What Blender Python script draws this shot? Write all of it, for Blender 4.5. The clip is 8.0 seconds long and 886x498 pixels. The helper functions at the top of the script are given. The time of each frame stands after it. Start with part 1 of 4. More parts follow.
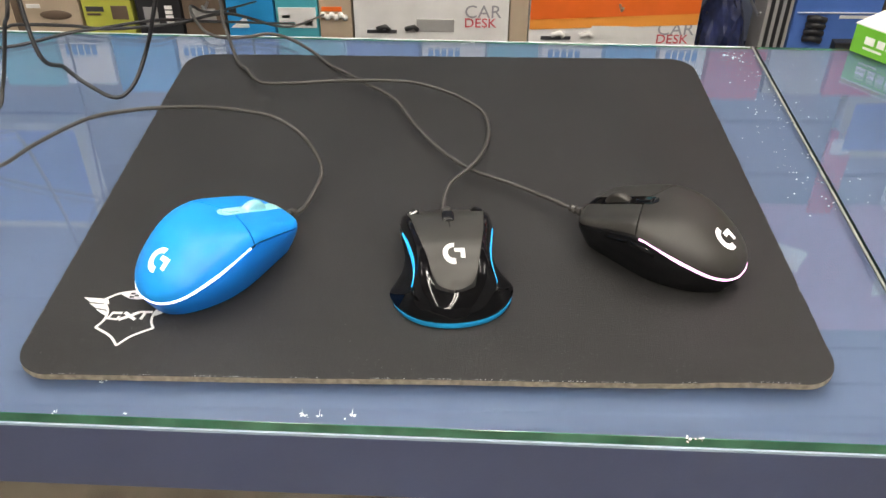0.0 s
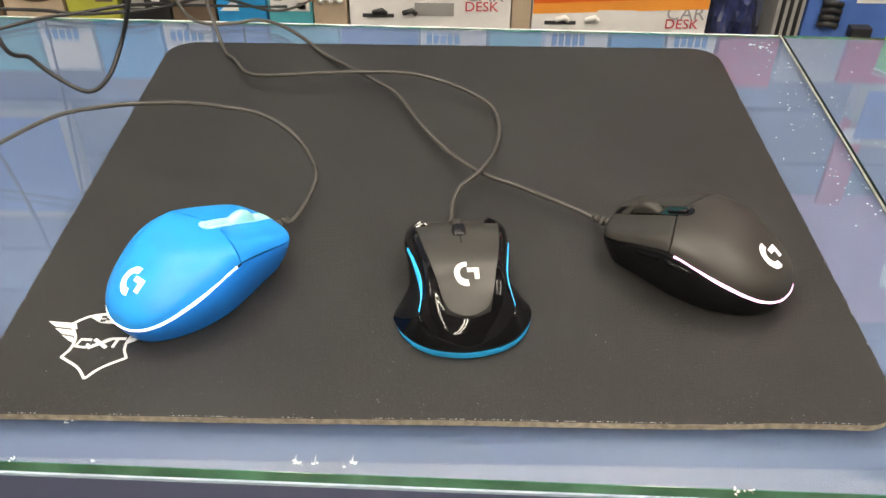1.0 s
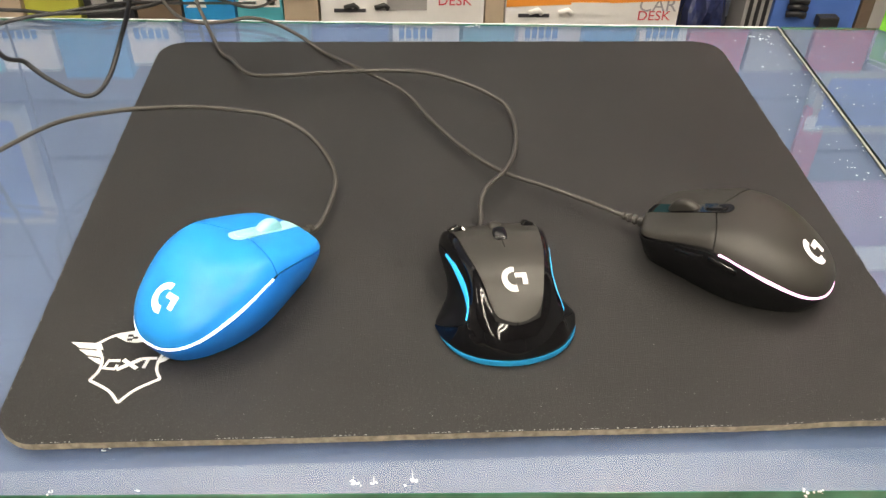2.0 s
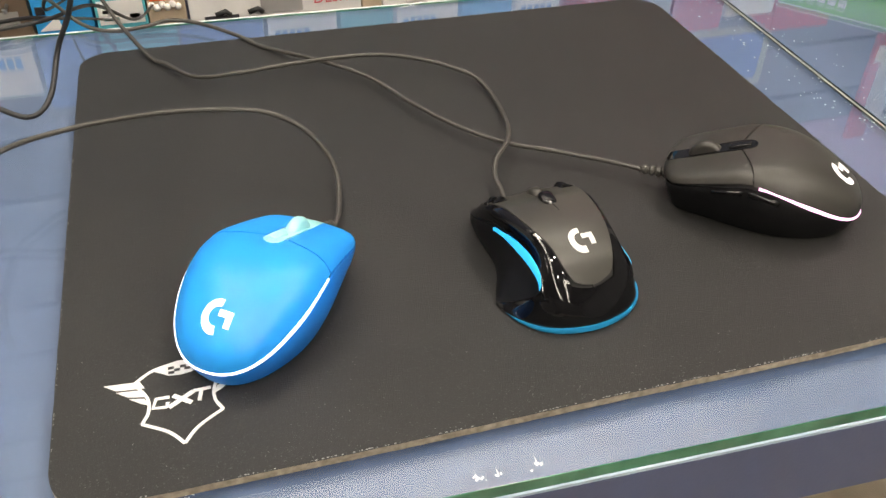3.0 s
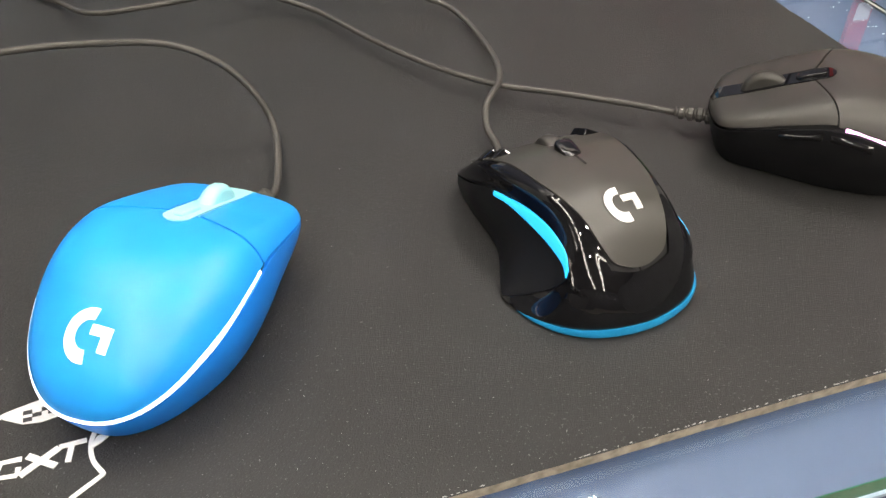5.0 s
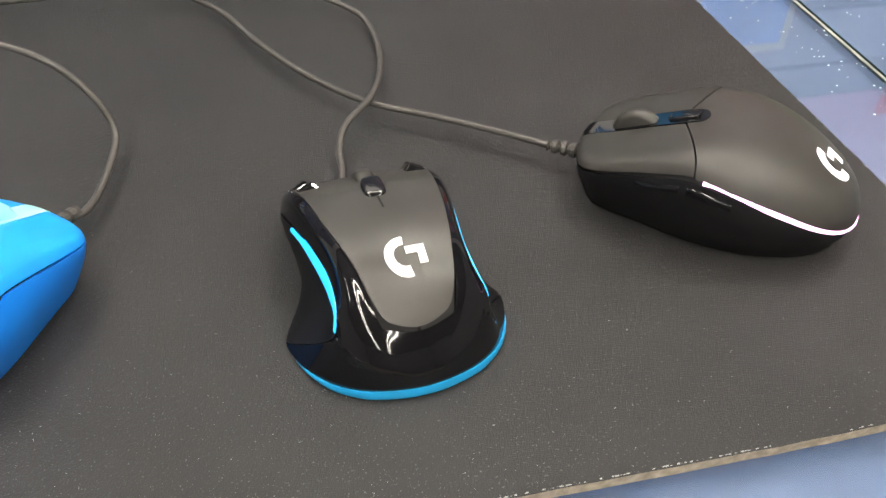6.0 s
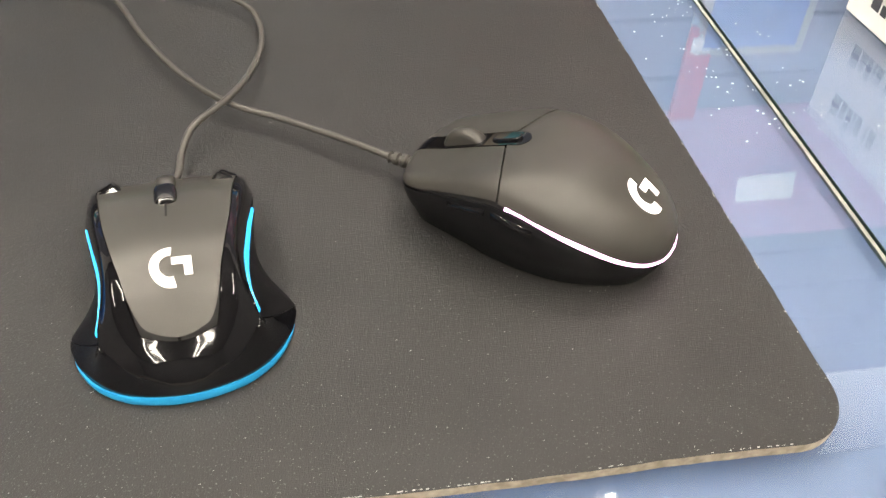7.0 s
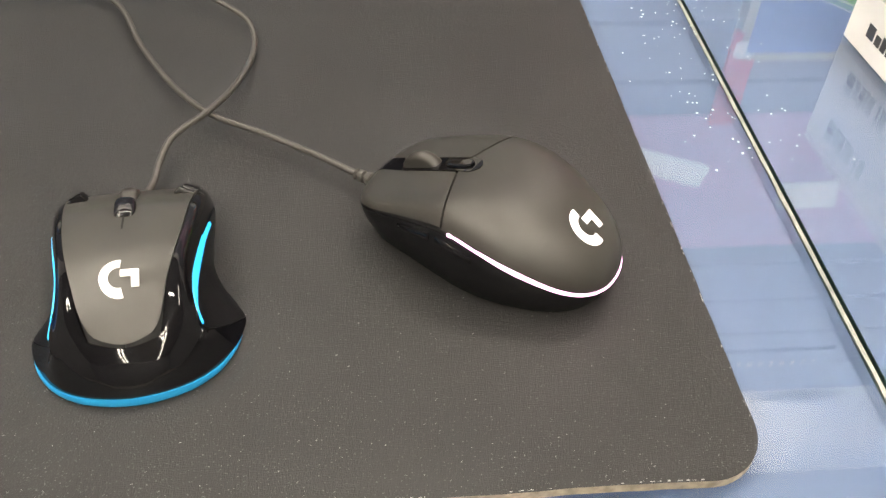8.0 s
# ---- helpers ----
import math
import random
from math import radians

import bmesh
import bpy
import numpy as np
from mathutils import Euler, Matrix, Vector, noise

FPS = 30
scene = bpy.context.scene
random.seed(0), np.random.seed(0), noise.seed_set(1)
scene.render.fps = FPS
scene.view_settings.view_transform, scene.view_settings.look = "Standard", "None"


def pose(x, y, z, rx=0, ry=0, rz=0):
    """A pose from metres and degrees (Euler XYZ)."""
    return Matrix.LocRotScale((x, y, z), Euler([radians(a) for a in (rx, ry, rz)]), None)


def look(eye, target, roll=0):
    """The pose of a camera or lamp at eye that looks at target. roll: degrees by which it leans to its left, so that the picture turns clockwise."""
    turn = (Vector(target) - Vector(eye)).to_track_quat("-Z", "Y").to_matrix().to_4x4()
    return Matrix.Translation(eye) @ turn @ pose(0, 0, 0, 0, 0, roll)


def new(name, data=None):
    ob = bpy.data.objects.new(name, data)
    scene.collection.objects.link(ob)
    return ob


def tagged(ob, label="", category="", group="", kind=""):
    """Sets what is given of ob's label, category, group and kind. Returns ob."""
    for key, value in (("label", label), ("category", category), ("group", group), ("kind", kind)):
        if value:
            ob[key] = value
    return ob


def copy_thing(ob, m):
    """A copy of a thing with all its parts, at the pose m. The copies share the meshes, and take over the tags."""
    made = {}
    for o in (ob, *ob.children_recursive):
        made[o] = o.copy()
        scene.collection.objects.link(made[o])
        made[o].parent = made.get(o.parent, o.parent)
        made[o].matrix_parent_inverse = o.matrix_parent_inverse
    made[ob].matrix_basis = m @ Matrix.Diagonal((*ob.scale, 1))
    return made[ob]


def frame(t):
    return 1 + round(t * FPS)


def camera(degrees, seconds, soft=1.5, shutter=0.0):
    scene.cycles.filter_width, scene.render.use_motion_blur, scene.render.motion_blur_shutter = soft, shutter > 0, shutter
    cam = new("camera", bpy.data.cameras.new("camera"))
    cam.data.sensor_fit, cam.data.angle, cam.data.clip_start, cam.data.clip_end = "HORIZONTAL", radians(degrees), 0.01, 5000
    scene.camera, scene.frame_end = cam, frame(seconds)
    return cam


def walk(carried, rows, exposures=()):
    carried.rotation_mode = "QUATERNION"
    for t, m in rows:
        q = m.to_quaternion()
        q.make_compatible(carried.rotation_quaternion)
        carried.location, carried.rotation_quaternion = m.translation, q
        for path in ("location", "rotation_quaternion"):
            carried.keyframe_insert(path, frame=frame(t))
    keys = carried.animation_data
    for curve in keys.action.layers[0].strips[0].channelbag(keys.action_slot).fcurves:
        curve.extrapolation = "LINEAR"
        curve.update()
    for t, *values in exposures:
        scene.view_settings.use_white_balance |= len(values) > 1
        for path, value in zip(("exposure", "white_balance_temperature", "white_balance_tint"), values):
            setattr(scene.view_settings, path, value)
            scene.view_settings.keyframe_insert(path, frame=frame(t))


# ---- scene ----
cam = camera(53.9, 8.0)
PATH = [
    (0, (0.24, -0.327, 0.344), (0.216, 1.259, -0.874), 0.2),
    (0.5, (0.233, -0.297, 0.336), (0.222, 1.274, -0.902), 0.5),
    (1, (0.23, -0.27, 0.324), (0.222, 1.291, -0.926), 0.6),
    (1.5, (0.227, -0.259, 0.312), (0.213, 1.307, -0.933), 0.1),
    (1.7, (0.213, -0.259, 0.32), (0.226, 1.291, -0.944), 0.8),
    (2.8, (0.1, -0.226, 0.299), (0.522, 1.283, -0.943), 1.5),
    (3, (0.084, -0.224, 0.288), (0.544, 1.274, -0.954), 1.4),
    (3.5, (0.061, -0.2, 0.254), (0.592, 1.256, -1.01), 2.1),
    (4, (0.068, -0.173, 0.228), (0.582, 1.294, -1.03), 0.9),
    (4.2, (0.07, -0.159, 0.219), (0.594, 1.305, -1.039), 1.2),
    (5.3, (0.132, -0.13, 0.209), (0.671, 1.309, -1.07), 1.8),
    (5.5, (0.154, -0.131, 0.21), (0.66, 1.314, -1.076), 2.1),
    (6, (0.201, -0.127, 0.213), (0.588, 1.334, -1.096), 2.1),
    (6.5, (0.246, -0.128, 0.221), (0.583, 1.325, -1.11), 2.9),
    (7, (0.284, -0.137, 0.227), (0.575, 1.311, -1.121), 3.3),
    (7.5, (0.303, -0.137, 0.235), (0.553, 1.305, -1.128), 4.0),
    (8, (0.321, -0.142, 0.246), (0.495, 1.301, -1.128), 2.9),
]
EXPOSURE = [(0, 0.30, 6550, 10), (1.5, 0.52, 7200, 10), (3, 0.35, 6950, 10), (4.2, 0.46, 6900, 10), (5.5, 0.62, 6550, 10), (6.5, 0.92, 6550, 10), (7, 1.05, 6900, 10), (8, 0.9, 6950, 10)]
walk(cam, [(t, look(eye, target, roll)) for t, eye, target, roll in PATH], EXPOSURE)


# ---- light and exposure ----
world = bpy.data.worlds.new("world")
scene.world = world
world.use_nodes = True
world.node_tree.nodes["Background"].inputs[0].default_value = (0.8, 0.85, 1.0, 1)
world.node_tree.nodes["Background"].inputs[1].default_value = 0.05


# ---- materials ----
def node_mat(name, color, rough=0.5, metal=0.0, color2=None, scale=40.0, grain=0.0, grain_scale=900.0, coat=0.0,
             emit=None, power=0.0, spec=0.5, rough_var=0.0, detail=4.0):
    """A principled material with two scales of variation: broad tone shifts and fine relief."""
    m = bpy.data.materials.new(name)
    m.use_nodes = True
    nt = m.node_tree
    b = nt.nodes["Principled BSDF"]
    b.inputs["Base Color"].default_value = (*color, 1)
    b.inputs["Roughness"].default_value = rough
    b.inputs["Metallic"].default_value = metal
    b.inputs["Specular IOR Level"].default_value = spec
    b.inputs["Coat Weight"].default_value = coat
    b.inputs["Coat Roughness"].default_value = 0.04
    tc = nt.nodes.new("ShaderNodeTexCoord")
    if color2 is not None or rough_var:
        n = nt.nodes.new("ShaderNodeTexNoise")
        n.inputs["Scale"].default_value = scale
        n.inputs["Detail"].default_value = detail
        nt.links.new(tc.outputs["Object"], n.inputs["Vector"])
        if color2 is not None:
            r = nt.nodes.new("ShaderNodeValToRGB")
            r.color_ramp.elements[0].position, r.color_ramp.elements[1].position = 0.35, 0.68
            r.color_ramp.elements[0].color = (*color, 1)
            r.color_ramp.elements[1].color = (*color2, 1)
            nt.links.new(n.outputs["Fac"], r.inputs["Fac"])
            nt.links.new(r.outputs["Color"], b.inputs["Base Color"])
        if rough_var:
            mr = nt.nodes.new("ShaderNodeMapRange")
            mr.inputs["To Min"].default_value = max(0.0, rough - rough_var)
            mr.inputs["To Max"].default_value = min(1.0, rough + rough_var)
            nt.links.new(n.outputs["Fac"], mr.inputs["Value"])
            nt.links.new(mr.outputs["Result"], b.inputs["Roughness"])
    if grain:
        g = nt.nodes.new("ShaderNodeTexNoise")
        g.inputs["Scale"].default_value = grain_scale
        g.inputs["Detail"].default_value = 3
        nt.links.new(tc.outputs["Object"], g.inputs["Vector"])
        bp = nt.nodes.new("ShaderNodeBump")
        bp.inputs["Strength"].default_value = grain
        bp.inputs["Distance"].default_value = 0.0004
        nt.links.new(g.outputs["Fac"], bp.inputs["Height"])
        nt.links.new(bp.outputs["Normal"], b.inputs["Normal"])
    if emit is not None:
        b.inputs["Emission Color"].default_value = (*emit, 1)
        b.inputs["Emission Strength"].default_value = power
    return m


def glass_mat(name, tint):
    m = bpy.data.materials.new(name)
    m.use_nodes = True
    b = m.node_tree.nodes["Principled BSDF"]
    b.inputs["Base Color"].default_value = (*tint, 1)
    b.inputs["Roughness"].default_value = 0.0
    b.inputs["IOR"].default_value = 1.52
    b.inputs["Transmission Weight"].default_value = 1.0
    return m


def cloth_mat():
    """Black woven mouse-pad cloth: fine weave, lint specks, sparkle painted as pale flecks, faint rubbed patches."""
    m = node_mat("pad_cloth", (0.0172, 0.0169, 0.0170), 0.48, color2=(0.0220, 0.0217, 0.0218), scale=14, spec=0.36)
    nt = m.node_tree
    b = nt.nodes["Principled BSDF"]
    tc = [n for n in nt.nodes if n.type == "TEX_COORD"][0]
    # pale fibre ends, and the weave's sparkle painted into the colour
    dust = nt.nodes.new("ShaderNodeTexNoise")
    dust.inputs["Scale"].default_value = 1500
    dust.inputs["Detail"].default_value = 1
    nt.links.new(tc.outputs["Object"], dust.inputs["Vector"])
    cut = nt.nodes.new("ShaderNodeMapRange")
    cut.inputs["From Min"].default_value, cut.inputs["From Max"].default_value = 0.66, 0.80
    nt.links.new(dust.outputs["Fac"], cut.inputs["Value"])
    mix = nt.nodes.new("ShaderNodeMix")
    mix.data_type = "RGBA"
    src = b.inputs["Base Color"].links[0].from_socket
    nt.links.new(cut.outputs["Result"], mix.inputs["Factor"])
    nt.links.new(src, mix.inputs["A"])
    mix.inputs["B"].default_value = (0.13, 0.13, 0.13, 1)
    nt.links.new(mix.outputs["Result"], b.inputs["Base Color"])
    fine = []
    for sc, st in ((1900, 0.75), (520, 0.40)):
        nz = nt.nodes.new("ShaderNodeTexNoise")
        nz.inputs["Scale"].default_value = sc
        nz.inputs["Detail"].default_value = 2
        nt.links.new(tc.outputs["Object"], nz.inputs["Vector"])
        bp = nt.nodes.new("ShaderNodeBump")
        bp.inputs["Strength"].default_value = st
        bp.inputs["Distance"].default_value = 0.0004
        nt.links.new(nz.outputs["Fac"], bp.inputs["Height"])
        if fine:
            nt.links.new(fine[-1].outputs["Normal"], bp.inputs["Normal"])
        fine.append(bp)
    nt.links.new(fine[-1].outputs["Normal"], b.inputs["Normal"])
    return m


M_CLOTH = cloth_mat()
M_FOAM = node_mat("pad_rubber_edge", (0.17, 0.14, 0.105), 0.85, color2=(0.30, 0.26, 0.20), scale=260, grain=0.6)
M_LINT = node_mat("lint", (0.26, 0.26, 0.26), 0.9, color2=(0.42, 0.42, 0.41), scale=300)
M_PRINT = node_mat("white_print", (0.86, 0.86, 0.85), 0.6, color2=(0.78, 0.78, 0.77), scale=300, grain=0.3)
M_GLASS = glass_mat("clear_glass", (0.97, 0.99, 0.98))
M_GLASS_EDGE = node_mat("green_glass_edge", (0.012, 0.10, 0.055), 0.12, color2=(0.05, 0.20, 0.12), scale=25, spec=0.7)
# the same glass at the joint, with the narrow gap's shade put into the colour
M_JOINT_SHADE = node_mat("shaded_joint_edge", (0.008, 0.022, 0.018), 0.3, color2=(0.015, 0.035, 0.03), scale=40)
M_GROUND = node_mat("ground_glass_edge", (0.20, 0.21, 0.19), 0.5, color2=(0.34, 0.34, 0.31), scale=60, grain=0.6, grain_scale=500)
M_STRIP = node_mat("pale_strip", (0.30, 0.40, 0.50), 0.6, color2=(0.36, 0.46, 0.55), scale=60, spec=0.2)
M_CHIP = node_mat("chipped_glass", (0.85, 0.9, 0.9), 0.25, color2=(0.6, 0.65, 0.65), scale=900)
M_BLUE_BOARD = node_mat("blue_counter_board", (0.037, 0.061, 0.122), 0.55, color2=(0.043, 0.069, 0.137), scale=6)
M_FASCIA = node_mat("blue_counter_edge", (0.045, 0.060, 0.130), 0.42, color2=(0.052, 0.070, 0.15), scale=9, grain=0.15, grain_scale=500)
M_ALU = node_mat("aluminium_profile", (0.55, 0.56, 0.57), 0.35, 0.9, color2=(0.45, 0.46, 0.47), scale=60)
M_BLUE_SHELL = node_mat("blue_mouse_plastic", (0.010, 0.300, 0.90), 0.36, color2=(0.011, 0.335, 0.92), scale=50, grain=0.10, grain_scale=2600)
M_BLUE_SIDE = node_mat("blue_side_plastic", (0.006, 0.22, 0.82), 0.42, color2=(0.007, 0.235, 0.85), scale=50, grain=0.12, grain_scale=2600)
M_MINT = node_mat("mint_plastic", (0.36, 0.78, 0.80), 0.35, color2=(0.42, 0.82, 0.84), scale=120, grain=0.05)
M_BLACK_SHELL = node_mat("matte_black_plastic", (0.030, 0.028, 0.025), 0.42, color2=(0.034, 0.032, 0.028), scale=60, grain=0.14, grain_scale=2600)
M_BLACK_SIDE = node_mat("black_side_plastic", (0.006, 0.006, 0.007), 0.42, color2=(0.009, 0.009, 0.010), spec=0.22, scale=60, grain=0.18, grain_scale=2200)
M_GLOSS = node_mat("gloss_black_plastic", (0.004, 0.004, 0.005), 0.035, color2=(0.005, 0.005, 0.006), scale=60, rough_var=0.015)
M_PANEL = node_mat("satin_grey_panel", (0.040, 0.038, 0.034), 0.36, color2=(0.045, 0.043, 0.038), scale=70, grain=0.12, grain_scale=2600)
M_CORE = node_mat("dark_inner_frame", (0.006, 0.006, 0.007), 0.8, color2=(0.009, 0.009, 0.01), scale=100)
M_CYAN_BASE = node_mat("cyan_base_plastic", (0.012, 0.28, 0.58), 0.35, color2=(0.015, 0.31, 0.62), scale=80)
M_CYAN_LED = node_mat("cyan_light_strip", (0.05, 0.5, 0.75), 0.3, emit=(0.01, 0.44, 0.95), power=0.80)
M_WHITE_LED = node_mat("white_light_strip", (0.8, 0.8, 0.8), 0.3, emit=(0.92, 0.85, 1.0), power=1.8)
M_PINK_LED = node_mat("pink_white_light_strip", (0.8, 0.75, 0.78), 0.3, emit=(1.0, 0.46, 0.86), power=2.7)
M_LOGO_LED = node_mat("backlit_emblem", (0.8, 0.8, 0.8), 0.4, emit=(1.0, 0.88, 0.92), power=0.6)
M_LOGO_PAINT = node_mat("white_emblem_paint", (0.82, 0.82, 0.82), 0.4, color2=(0.78, 0.78, 0.78), scale=200)
M_CABLE = node_mat("grey_cable_rubber", (0.050, 0.047, 0.043), 0.55, color2=(0.062, 0.058, 0.053), scale=200, grain=0.3, grain_scale=1400)
M_CABLE_BLACK = node_mat("black_cable_rubber", (0.016, 0.016, 0.018), 0.45, color2=(0.022, 0.022, 0.024), scale=200, grain=0.3)
M_WALL = node_mat("wall_paint", (0.80, 0.80, 0.81), 0.8, color2=(0.72, 0.72, 0.74), scale=2.2, grain=0.2, grain_scale=200)
M_WALL_DARK = node_mat("dark_wall_paint", (0.16, 0.16, 0.17), 0.8, color2=(0.20, 0.20, 0.21), scale=2.2, grain=0.2, grain_scale=200)
M_CEIL = node_mat("ceiling_paint", (0.24, 0.24, 0.25), 0.85, color2=(0.20, 0.20, 0.21), scale=1.5, grain=0.2, grain_scale=150)
M_FLOOR = node_mat("floor_tile", (0.33, 0.28, 0.22), 0.35, color2=(0.42, 0.36, 0.29), scale=5, grain=0.2, grain_scale=90)
M_CASE_SHELF = node_mat("case_shelf_brown", (0.10, 0.075, 0.052), 0.5, color2=(0.26, 0.21, 0.155), scale=16, grain=0.3, grain_scale=150)
M_BOARD = node_mat("slat_board_blue", (0.12, 0.14, 0.20), 0.6, color2=(0.15, 0.17, 0.24), scale=4, grain=0.2, grain_scale=120)
M_SHELF = node_mat("shelf_laminate", (0.42, 0.37, 0.30), 0.5, color2=(0.50, 0.45, 0.37), scale=14, grain=0.2, grain_scale=150)
M_TUBE = node_mat("led_tube", (0.9, 0.9, 0.9), 0.4, emit=(1.0, 0.935, 0.835), power=38.0)
M_LAMP = node_mat("lamp_disc", (0.9, 0.9, 0.9), 0.4, emit=(1.0, 0.935, 0.835), power=112.0)
M_DARK_PACK = node_mat("dark_gloss_film", (0.012, 0.016, 0.045), 0.22, color2=(0.03, 0.04, 0.12), scale=40, grain=0.8, grain_scale=60)


def flat(name, c, rough=0.45):
    """Printed card with slight wear."""
    return node_mat(name, c, rough, color2=tuple(min(1.0, v * 1.12 + 0.01) for v in c), scale=18, grain=0.08, grain_scale=300)


M_WHITE_CARD = flat("white_card", (0.84, 0.83, 0.81), 0.4)
M_ORANGE = flat("orange_card", (0.85, 0.16, 0.02), 0.4)
M_ORANGE_LIGHT = flat("light_orange_card", (0.95, 0.36, 0.06), 0.4)
M_BEIGE = flat("beige_card", (0.50, 0.40, 0.29))
M_LIME = flat("lime_card", (0.50, 0.52, 0.08))
M_CYAN_CARD = flat("cyan_card", (0.02, 0.30, 0.66))
M_TEAL_CARD = flat("teal_card", (0.08, 0.42, 0.50))
M_BLUE_CARD = flat("blue_card", (0.07, 0.16, 0.48))
M_RED = flat("red_card", (0.50, 0.03, 0.04))
M_PINK = flat("pink_poster", (0.44, 0.25, 0.42))
M_GREEN = flat("green_card", (0.16, 0.50, 0.03))
M_BLACK_CARD = flat("black_card", (0.02, 0.02, 0.022))
M_GREY = flat("grey_card", (0.35, 0.34, 0.33))
M_BROWN = flat("brown_card", (0.14, 0.10, 0.07))
M_BLISTER = node_mat("clear_blister", (0.55, 0.6, 0.66), 0.12, color2=(0.62, 0.66, 0.7), scale=30, grain=0.6, grain_scale=60)
M_RED_TEXT = flat("red_ink", (0.62, 0.05, 0.08))
M_GREY_TEXT = flat("grey_ink", (0.35, 0.35, 0.37))
M_DARK_TEXT = flat("dark_ink", (0.06, 0.06, 0.07))
M_BLUE_TEXT = flat("blue_ink", (0.05, 0.25, 0.62))


# ---- building helpers ----
def part(name, bm, material, parent=None, label="", smooth=False, bevel=0.0):
    """Link a bmesh as one mesh object; under a thing or part when parent is given."""
    if bevel:
        bmesh.ops.bevel(bm, geom=list(bm.edges), offset=bevel, segments=2, affect="EDGES", profile=0.6)
    me = bpy.data.meshes.new(name)
    if smooth:
        for f in bm.faces:
            f.smooth = True
    bm.to_mesh(me)
    bm.free()
    for m in (material if isinstance(material, (list, tuple)) else (material,)):
        me.materials.append(m)
    ob = new(name, me)
    if parent is not None:
        ob.parent = parent
    if label:
        tagged(ob, label)
    return ob


def thing(name, m, label, category, group="", kind=""):
    ob = new(name)
    ob.empty_display_size = 0.02
    ob.matrix_world = m
    return tagged(ob, label, category, group, kind)


def box_bm(x0, x1, y0, y1, z0, z1, bm=None):
    bm = bm or bmesh.new()
    m = Matrix.Translation(((x0 + x1) / 2, (y0 + y1) / 2, (z0 + z1) / 2)) @ Matrix.Diagonal((x1 - x0, y1 - y0, z1 - z0, 1))
    bmesh.ops.create_cube(bm, size=1, matrix=m)
    return bm


def grid_bm(fn, nu, nv, bm=None):
    """Quad grid over u, v in 0..1 through fn(u, v) -> (x, y, z)."""
    bm = bm or bmesh.new()
    vs = [[bm.verts.new(fn(i / nu, j / nv)) for j in range(nv + 1)] for i in range(nu + 1)]
    for i in range(nu):
        for j in range(nv):
            bm.faces.new((vs[i][j], vs[i + 1][j], vs[i + 1][j + 1], vs[i][j + 1]))
    return bm


def lip(bm, depth, up=True):
    """Give an open shell a rim that turns inwards."""
    bmesh.ops.remove_doubles(bm, verts=bm.verts, dist=1e-6)
    bmesh.ops.recalc_face_normals(bm, faces=bm.faces)
    heart = Vector((0, sum(v.co.y for v in bm.verts) / len(bm.verts), -0.02 if up else 0.005))
    if sum(f.normal.dot(f.calc_center_median() - heart) * f.calc_area() for f in bm.faces) < 0:
        bmesh.ops.reverse_faces(bm, faces=bm.faces)
    bm.normal_update()
    edges = [e for e in bm.edges if e.is_boundary]
    normals = {v: v.normal.copy() for e in edges for v in e.verts}
    for e in edges:
        e.smooth = False
    made = bmesh.ops.extrude_edge_only(bm, edges=edges)
    old = {tuple(round(c, 7) for c in v.co): n for v, n in normals.items()}
    for v in [g for g in made["geom"] if isinstance(g, bmesh.types.BMVert)]:
        v.co -= old.get(tuple(round(c, 7) for c in v.co), Vector((0, 0, 1))) * depth
    return bm


def spline(points, per=10):
    """Catmull-Rom through the points."""
    p = [Vector(q) for q in points]
    p = [p[0] * 2 - p[1]] + p + [p[-1] * 2 - p[-2]]
    out = []
    for i in range(1, len(p) - 2):
        a, b, c, d = p[i - 1:i + 3]
        for k in range(per):
            t = k / per
            out.append(0.5 * ((2 * b) + (c - a) * t + (2 * a - 5 * b + 4 * c - d) * t * t + (3 * b - a - 3 * c + d) * t ** 3))
    return out + [p[-2]]


def tube_bm(points, radius, sides=10, bm=None):
    """A round tube along a polyline; radius may be a function of 0..1."""
    bm = bm or bmesh.new()
    rings, ref = [], Vector((0, 0, 1))
    n = len(points)
    for i, q in enumerate(points):
        t = (points[min(i + 1, n - 1)] - points[max(i - 1, 0)]).normalized()
        side = t.cross(ref)
        side = side.normalized() if side.length > 1e-4 else Vector((1, 0, 0))
        up = side.cross(t)
        r = radius(i / (n - 1)) if callable(radius) else radius
        rings.append([bm.verts.new(q + (side * math.cos(a) + up * math.sin(a)) * r) for a in [2 * math.pi * k / sides for k in range(sides)]])
    for a, b in zip(rings, rings[1:]):
        for k in range(sides):
            bm.faces.new((a[k], a[(k + 1) % sides], b[(k + 1) % sides], b[k]))
    bm.faces.new(rings[0][::-1])
    bm.faces.new(rings[-1])
    return bm


def poly_bm(pts, z0, z1, bm=None):
    """A flat polygon with thickness."""
    bm = bm or bmesh.new()
    lo = [bm.verts.new((x, y, z0)) for x, y in pts]
    hi = [bm.verts.new((x, y, z1)) for x, y in pts]
    bm.faces.new(hi)
    bm.faces.new(lo[::-1])
    for i in range(len(pts)):
        j = (i + 1) % len(pts)
        bm.faces.new((lo[i], lo[j], hi[j], hi[i]))
    bmesh.ops.recalc_face_normals(bm, faces=bm.faces)
    return bm


def rounded_outline(w, d, r, n=10):
    pts = []
    for cx, cy, a0 in ((w - r, r, -90), (w - r, d - r, 0), (r, d - r, 90), (r, r, 180)):
        for k in range(n + 1):
            a = radians(a0 + 90 * k / n)
            pts.append((cx + r * math.cos(a), cy + r * math.sin(a)))
    return pts


